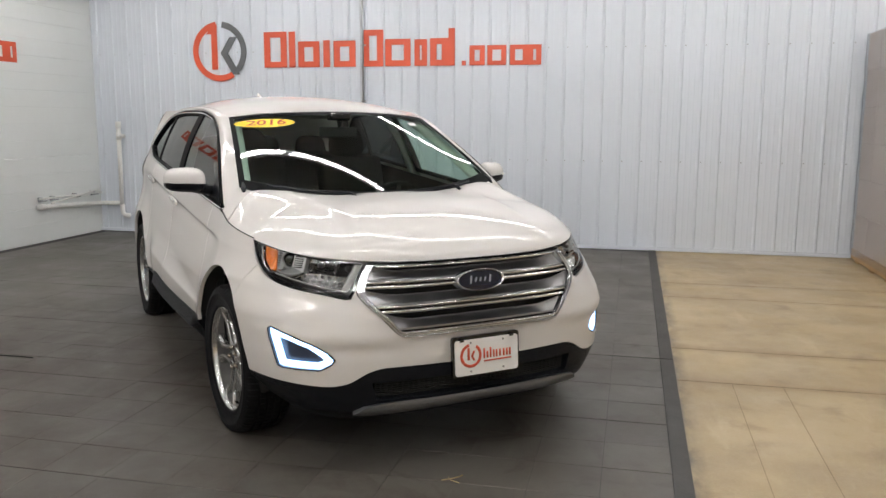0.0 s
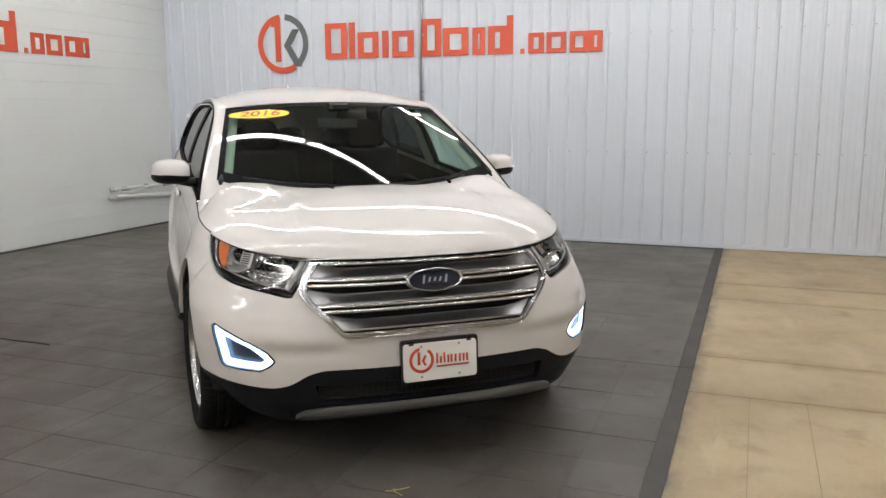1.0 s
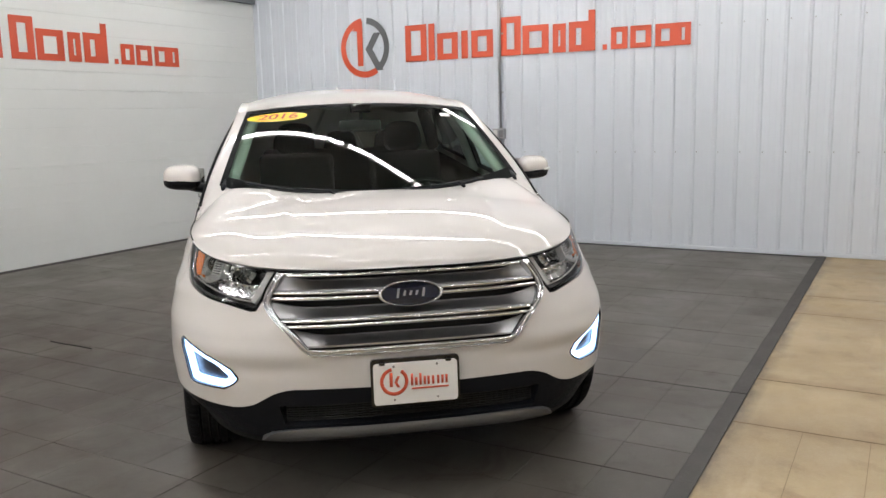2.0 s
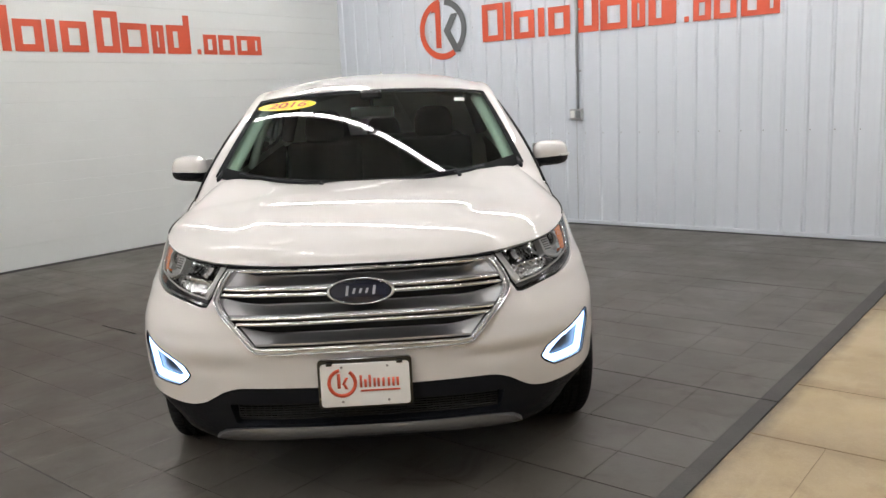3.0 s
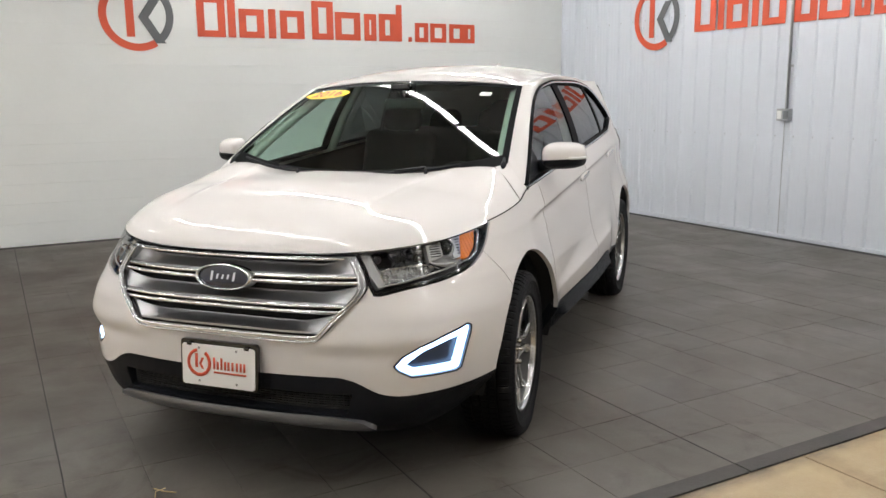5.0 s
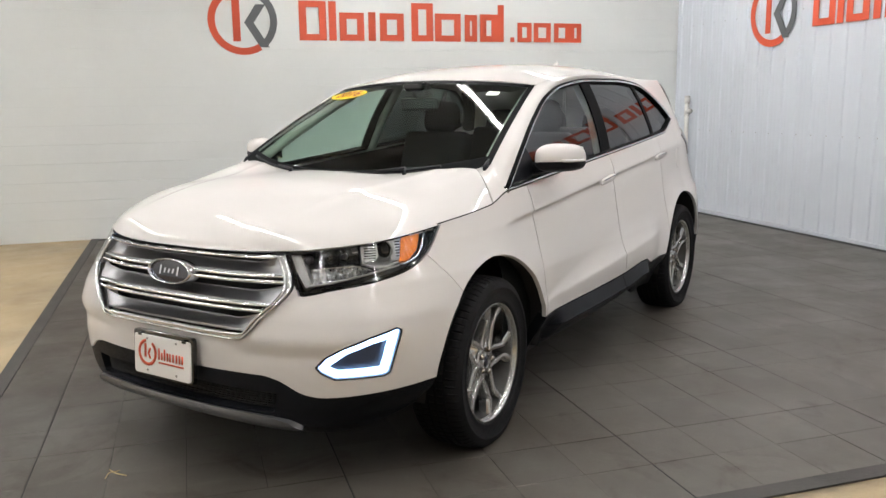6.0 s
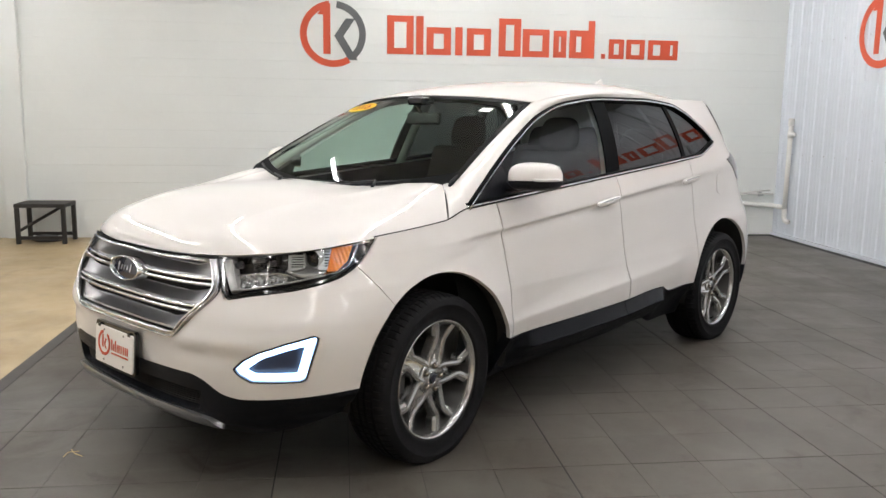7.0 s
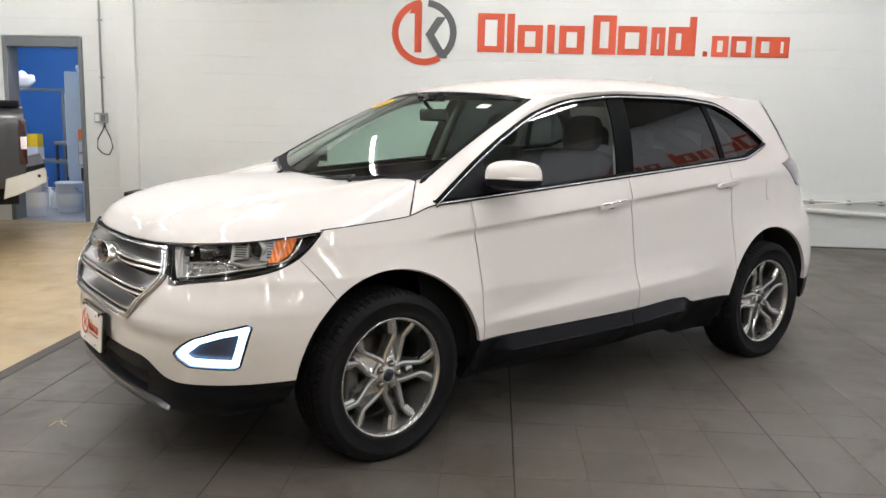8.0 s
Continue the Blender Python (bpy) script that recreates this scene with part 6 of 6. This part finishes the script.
for row in range(6):
    h = 0.40
    for i in range(3):
        for j in range(2):
            w, d = (px1 - px0) / 2, (py1 - py0 - 0.04) / 3
            c = box_bm(w - 0.006, d - 0.006, h - 0.004, (px0 + w * (j + 0.5) + 0.01 + 0.008 * rng.random(), py0 + 0.02 + d * (i + 0.5) + 0.006 * rng.random(), cz + h / 2), 0.006)
            tagged(part("carton", c, CARTON, None, "", smooth=False), "brown cardboard carton stacked on the pallet", "carton", group="cartons on the pallet")
    cz += h
FILM = glass("stretch_film", (0.86, 0.88, 0.92), rough=0.25, clear=1.0, mirror_part=0.16)
fv, ff, nf = [], [], 80
for k in range(25):
    z = 0.06 + (cz - 0.06) * k / 24
    for i in range(nf):
        t = i / nf * 4
        e, f = int(t), t - int(t)
        x, y = ((px0 + f * (px1 - px0), py0), (px1, py0 + f * (py1 - py0)), (px1 - f * (px1 - px0), py1), (px0, py1 - f * (py1 - py0)))[e]
        w = 0.008 + 0.010 * noise.noise(Vector((x * 6 + z * 9, y * 6 - z * 7, z * 3)))
        fv.append((x + (w if x >= px1 - 0.01 else -w if x <= px0 + 0.01 else 0), y + (w if y >= py1 - 0.01 else -w if y <= py0 + 0.01 else 0), z))
for k in range(24):
    for i in range(nf):
        j = (i + 1) % nf
        ff.append((k * nf + i, k * nf + j, (k + 1) * nf + j, (k + 1) * nf + i))
tagged(part("stretch_wrap", pydata(fv, ff), FILM), "clear plastic stretch wrap round the cartons", "plastic wrap")

# ---- pickup truck parked by the doorway ----
TRUCK_PAINT = material("truck_grey_paint", (0.035, 0.036, 0.040), rough=0.3, coat=0.8, vary=0.05)
truck = thing("pickup_truck", "dark grey pickup truck with a pale rear bumper", "truck", pose(-3.22, -4.90, 0, 0, 0, 31))


def bed_section(k, y):
    prof = ((0.0, 0.62), (0.015, 0.80), (0.02, 1.0), (0.0, 1.20), (-0.02, 1.36), (-0.05, 1.44), (-0.12, 1.46))
    i = min(int(k * 6), 5)
    f = k * 6 - i
    return (prof[i][0] + (prof[i + 1][0] - prof[i][0]) * f, y, prof[i][1] + (prof[i + 1][1] - prof[i][1]) * f)


tb = part("bed_side", sheet(lambda y, k: bed_section(k, y), -2.4, -0.02, 40, 0, 1, 12, [lambda x, y, z: math.hypot(y + 1.15, z - 0.42) - 0.50], rim=0.04), TRUCK_PAINT, truck, "dark grey bed side")
part("bed_side_far", sheet(lambda y, k: (-1.9 - bed_section(k, y)[0], *bed_section(k, y)[1:]), -2.4, -0.02, 20, 0, 1, 8, rim=0.04, flip=True), TRUCK_PAINT, truck)
part("tailgate", box_bm(1.75, 0.07, 0.62, (-0.95, -0.05, 1.10), 0.02), TRUCK_PAINT, truck)
part("bed_floor", box_bm(1.80, 2.3, 0.08, (-0.95, -1.2, 0.80), 0.01), TRUCK_PAINT, truck)
part("bed_cap", box_bm(0.10, 2.2, 0.07, (-0.07, -1.15, 1.485), 0.02), BLACK_PLASTIC, truck)
part("cab", box_bm(1.75, 1.7, 1.15, (-0.95, -3.2, 1.35), 0.15, 4), TRUCK_PAINT, truck)
tl = part("tail_lamp", box_bm(0.05, 0.075, 0.46, (0.015, -0.035, 1.10), 0.015), RED_LENS, truck, "red tail lamp with a clear band")
part("clear_band", box_bm(0.052, 0.06, 0.13, (0.018, -0.028, 1.09), 0.01), PLATE_WHITE, tl)
PALE_BUMPER = material("pale_bumper", (0.62, 0.60, 0.54), rough=0.45, vary=0.12, vscale=5)


def prism_x(rows, x0, x1):
    """A solid with the outline rows of (y, z), drawn out along x."""
    n = len(rows)
    verts = [(x0, y, z) for y, z in rows] + [(x1, y, z) for y, z in rows]
    faces = [tuple(range(n)), tuple(reversed(range(n, 2 * n)))] + [(i, n + i, n + (i + 1) % n, (i + 1) % n) for i in range(n)]
    b = bmesh.new()
    b.from_mesh(pydata(verts, faces))
    bmesh.ops.recalc_face_normals(b, faces=b.faces)
    bmesh.ops.bevel(b, geom=b.edges[:], offset=0.012, segments=2, affect="EDGES", profile=0.6)
    return b


bumper = part("bumper", prism_x([(-0.24, 0.51), (-0.21, 0.72), (0.15, 0.83), (0.17, 0.80), (0.17, 0.68), (0.02, 0.61), (-0.12, 0.55)], -1.93, 0.03), PALE_BUMPER, truck, "pale painted rear bumper", smooth=False)
part("bumper_pad", prism_x([(-0.20, 0.728), (-0.20, 0.80), (0.16, 0.88), (0.16, 0.837)], -1.92, 0.01), BLACK_PLASTIC, bumper, smooth=False)
part("bumper_sensor", lathe_mesh([(0.0, 0.036), (0.016, 0.034), (0.018, 0.02)], 16, "x", (0, 0.10, 0.75)), GLOSS_BLACK, bumper)
part("chassis", box_bm(1.3, 3.6, 0.2, (-0.95, -1.9, 0.52), 0.02), LINER, truck)
for y in (-1.15,):
    for x in (-0.10, -1.80):
        tw = placed(part("wheel", lathe_mesh([(0.22, -0.11), (0.30, -0.13), (0.37, -0.12), (0.385, -0.09), (0.385, 0.09), (0.37, 0.12), (0.30, 0.13), (0.22, 0.11)], 48), RUBBER, truck, "black truck tyre"), pose(x, y, 0.378))
        part("rim", lathe_mesh([(0.0, 0.06), (0.10, 0.08), (0.19, 0.07), (0.22, 0.11)], 40), ALLOY, tw)
for x in (-0.10, -1.80):
    placed(part("wheel", lathe_mesh([(0.0, -0.11), (0.30, -0.13), (0.37, -0.12), (0.385, -0.09), (0.385, 0.09), (0.37, 0.12), (0.30, 0.13), (0.0, 0.11)], 40), RUBBER, truck, "black truck tyre"), pose(x, -3.5, 0.378))

# ---- contents of the blue room ----
CAB_BLUE = material("pale_cabinet", (0.45, 0.55, 0.68), rough=0.4, vary=0.05)
BUCKET = material("white_plastic_pail", (0.72, 0.74, 0.78), rough=0.4, vary=0.04)
cab = thing("steel_cabinet", "tall pale steel cabinet with notices on it", "cabinet", pose(-6.65, -5.87, 0))
part("body", box_bm(0.5, 0.60, 1.95, (0, 0, 0.974), 0.012), CAB_BLUE, cab, smooth=False)
part("cap", box_bm(0.42, 0.44, 0.10, (0, 0.06, 2.0), 0.04), CAB_BLUE, cab)
part("side_pipe", sweep([(0.16, -0.33, 0.45), (0.16, -0.33, 1.65)], 0.022, 8), CAB_BLUE, cab)
part("notice", box_bm(0.006, 0.10, 0.15, (0.253, -0.08, 1.07), 0.001), AMBER, cab, "orange and yellow notice", smooth=False)
part("notice", box_bm(0.006, 0.09, 0.15, (0.253, 0.02, 1.07), 0.001), STICKER, cab, smooth=False)
for z in (0.90, 0.72):
    part("notice", box_bm(0.006, 0.20, 0.15, (0.253, -0.03, z), 0.001), BUCKET, cab, smooth=False)
    part("notice_edge", box_bm(0.004, 0.22, 0.17, (0.252, -0.03, z), 0.001), GREY_PAINT, cab, smooth=False)
part("notice", box_bm(0.006, 0.12, 0.06, (0.253, 0.04, 1.36), 0.001), STICKER_RED, cab, smooth=False)
part("recess", box_bm(0.006, 0.26, 0.20, (0.252, 0.02, 0.50), 0.002), GLOSS_BLACK, cab, smooth=False)
shelf = thing("wall_shelf", "dark steel shelf rack with a bag on it", "shelf", pose(-7.75, -7.35, 0))
for z in (0.60, 1.71):
    part("board", box_bm(0.5, 1.15, 0.035, (0, 0, z), 0.004), GREY_PAINT, shelf, smooth=False)
for y in (-0.55, 0.55):
    for x in (-0.23, 0.23):
        part("post", box_bm(0.04, 0.04, 1.72, (x, y, 0.854), 0.003), GREY_PAINT, shelf, smooth=False)
cart = thing("tool_cart", "dark steel tool cart against the blue wall", "cart", pose(-7.35, -6.62, 0))
for z in (0.28, 0.62, 0.90):
    part("tray", box_bm(0.35, 0.34, 0.05, (0, 0, z), 0.008), GREY_PAINT, cart, smooth=False)
for x in (-0.15, 0.15):
    for y in (-0.14, 0.14):
        part("post", box_bm(0.03, 0.03, 0.90, (x, y, 0.46), 0.003), GLOSS_BLACK, cart, smooth=False)
bag = bmesh.new()
bmesh.ops.create_icosphere(bag, subdivisions=3, radius=1.0)
for v in bag.verts:
    k = 1 + 0.3 * noise.noise(v.co * 1.7)
    v.co = (-7.62 + 0.11 * v.co.x * k, -7.47 + 0.16 * v.co.y * k, 1.729 + max(0.125 * (v.co.z + 1) * k, 0.0))
tagged(part("bag", bag, BUCKET), "crumpled white plastic bag on the shelf", "bag")


def pail(x, y, r, h, label, name="pail"):
    root = tagged(part(name, lathe_mesh([(0.0, 0.0), (r * 0.88, 0.0), (r * 0.9, 0.01), (r, h * 0.93), (r * 1.05, h * 0.94), (r * 1.05, h * 0.99), (r, h), (0.0, h)], 32, "z"), BUCKET), label, "bucket")
    root.location = (x, y, 0)
    part("label_band", lathe_mesh([(r * 0.955, h * 0.25), (r * 1.0, h * 0.62)], 32, "z"), PLATE_WHITE, root)
    part("bail", sweep([(r * math.cos(a), r * 1.06 * math.sin(a) * 0.3 + r * 1.02, h * 0.85 - 0.5 * r * math.sin(a)) for a in [math.pi * i / 12 for i in range(13)]], 0.004, 6), CONDUIT, root)
    return root


pail(-6.12, -6.02, 0.175, 0.42, "white plastic pail on the grey floor")
pail(-5.62, -6.22, 0.155, 0.52, "large white plastic tub on the grey floor", "tub")
for x, y in ((-6.40, -6.36), (-6.55, -6.55)):
    j = tagged(part("jug", lathe_mesh([(0.0, 0.0), (0.075, 0.0), (0.08, 0.02), (0.08, 0.17), (0.05, 0.23), (0.022, 0.26), (0.022, 0.29), (0.0, 0.29)], 20, "z"), BUCKET), "white plastic jug on the floor", "jug")
    j.location = (x, y, 0)
box_y = tagged(part("yellow_tin", box_bm(0.17, 0.17, 0.20, (-7.60, -7.33, 0.92), 0.012), STICKER, smooth=False), "yellow tin standing on a white tin", "tin")

tagged(part("white_tin", box_bm(0.18, 0.18, 0.20, (-7.60, -7.33, 0.7185), 0.012), BUCKET, smooth=False), "white tin on the steel shelf", "tin")

# straw on the tiles
STRAW = material("straw", (0.55, 0.42, 0.22), rough=0.8)
tagged(part("straw", sweep([(1.41, -2.09, 0.004), (1.46, -2.06, 0.006), (1.49, -2.02, 0.004)], 0.0025, 5), STRAW), "bit of dry straw on the tiles", "straw")
tagged(part("straw", sweep([(1.43, -2.05, 0.004), (1.45, -2.09, 0.009), (1.49, -2.10, 0.004)], 0.002, 5), STRAW), "bit of dry straw on the tiles", "straw")

tagged(part("rubber_strip", sweep([(-2.09, -0.898, 0.005), (-1.95, -0.905, 0.005), (-1.80, -0.897, 0.005), (-1.64, -0.902, 0.005)], 0.004, 6), RUBBER), "thin dark rubber strip lying on the tiles", "strip")

# ---- ceiling lamps ----
def strip_light():
    """An eight foot strip light with a pan, four lit tubes and sockets, made along x."""
    root = thing("strip_light", "white eight foot strip light with four lit tubes, above the view", "ceiling light", pose(0, 0, 0), group="strip lights in rows")
    part("pan", box_bm(2.40, 0.13, 0.06, (0, 0, 0.05), 0.008), LAMP_BODY, root)
    for y in (-0.021, 0.021):
        for x0, x1 in ((-1.175, -0.025), (0.025, 1.175)):
            part("tube", sweep([(x0, y, 0.0), (x1, y, 0.0)], 0.0135, 8, up=(0, 1, 0)), TUBE_GLOW, root, "lit tube")
    for x in (-1.19, 0.0, 1.19):
        part("end_cap", box_bm(0.025, 0.13, 0.07, (x, 0, 0.01), 0.005), LAMP_BODY, root)
    part("stem", box_bm(0.06, 0.06, 0.08, (0, 0, 0.11), 0.004), LAMP_BODY, root)
    return root


places = [(x, y, CEIL) for y in (2.85, 0.20, -2.45) for x in (-3.89, -1.47, 0.95, 3.37) if y > -1 or x > -2]
# Unseen lamps added to brighten the car's front, its side and the floor.
places += [(x, -5.10, CEIL) for x in (-3.89, -1.47, 0.95, 3.37)] + [(5.79, 0.20, CEIL), (5.79, 2.85, CEIL), (0.95, -7.75, CEIL), (3.37, -7.75, CEIL)]
# One more added bay lamp, and two unseen ones to brighten the side room.
places += [(-3.89, -7.75, CEIL), (-7.2, -6.1, BZ), (-7.2, -7.4, BZ)]
first = strip_light()
first.matrix_world = pose(places[0][0], places[0][1], places[0][2] - 0.15)
for x, y, z in places[1:]:
    copy_thing(first, pose(x, y, z - 0.15))


# ---- floor tiles, last ----
def tile_floor():
    def shape(west, east, south, north):
        """One tile; each side has its own joint: (half gap, bevel)."""
        x0, x1, y0, y1 = -TILE / 2 + west[0], TILE / 2 - east[0], -TILE / 2 + south[0], TILE / 2 - north[0]
        base = [(x0, y0), (x1, y0), (x1, y1), (x0, y1)]
        inner = [(x0 + west[1], y0 + south[1]), (x1 - east[1], y0 + south[1]), (x1 - east[1], y1 - north[1]), (x0 + west[1], y1 - north[1])]
        return [(x, y, -0.0022) for x, y in base] + [(x, y, 0.0) for x, y in base] + [(x, y, 0.0007) for x, y in inner]

    f = [(8, 9, 10, 11)] + [(k, (k + 1) % 4, 4 + (k + 1) % 4, 4 + k) for k in range(4)] + [(4 + k, 4 + (k + 1) % 4, 8 + (k + 1) % 4, 8 + k) for k in range(4)]
    open_joint, plain_joint, shut_joint = (0.0036, 0.0030), (0.0010, 0.0013), (0.0003, 0.0006)
    shapes = {}

    def across(i):
        return plain_joint if i % 4 == 1 or i % 2 == 0 else shut_joint

    def along(j):
        return open_joint if j % 4 == 1 else plain_joint
    rng = random.Random(11)
    rest_v, rest_f, count = [], [], 0
    nx, ny = int((MAT_X - LEFT_X) / TILE) + 1, int((BACK_Y - MAT_Y) / TILE) + 1
    for i in range(nx):
        for j in range(ny):
            cx, cy = MAT_X - TILE * (i + 0.5), MAT_Y + TILE * (j + 0.5)
            if cx - TILE / 2 < LEFT_X:
                continue
            if cy + TILE / 2 > BACK_Y:
                continue
            cx, cy = cx + rng.uniform(-0.0008, 0.0008), cy + rng.uniform(-0.0008, 0.0008)
            near = cx > -0.9 and cy < 2.6 and count < 300 and not (cx < 1.2 and cy > 1.4)
            dz, tx, ty = rng.uniform(-0.0005, 0.0006), rng.uniform(-0.0010, 0.0010), rng.uniform(-0.0010, 0.0010)
            sides = (across(i + 1), across(i), along(j), along(j + 1))
            if sides not in shapes:
                shapes[sides] = (shape(*sides), pydata(shape(*sides), f))
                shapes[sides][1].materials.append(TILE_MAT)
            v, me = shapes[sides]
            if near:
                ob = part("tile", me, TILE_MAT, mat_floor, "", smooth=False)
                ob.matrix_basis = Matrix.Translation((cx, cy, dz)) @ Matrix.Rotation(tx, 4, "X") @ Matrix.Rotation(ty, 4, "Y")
                count += 1
            else:
                base = len(rest_v)
                rest_v += [(cx + p[0], cy + p[1], p[2] + dz + (tx * p[1] - ty * p[0])) for p in v]
                rest_f += [tuple(base + q for q in face_) for face_ in f]
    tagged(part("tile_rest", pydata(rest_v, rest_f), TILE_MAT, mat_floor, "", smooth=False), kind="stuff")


tile_floor()
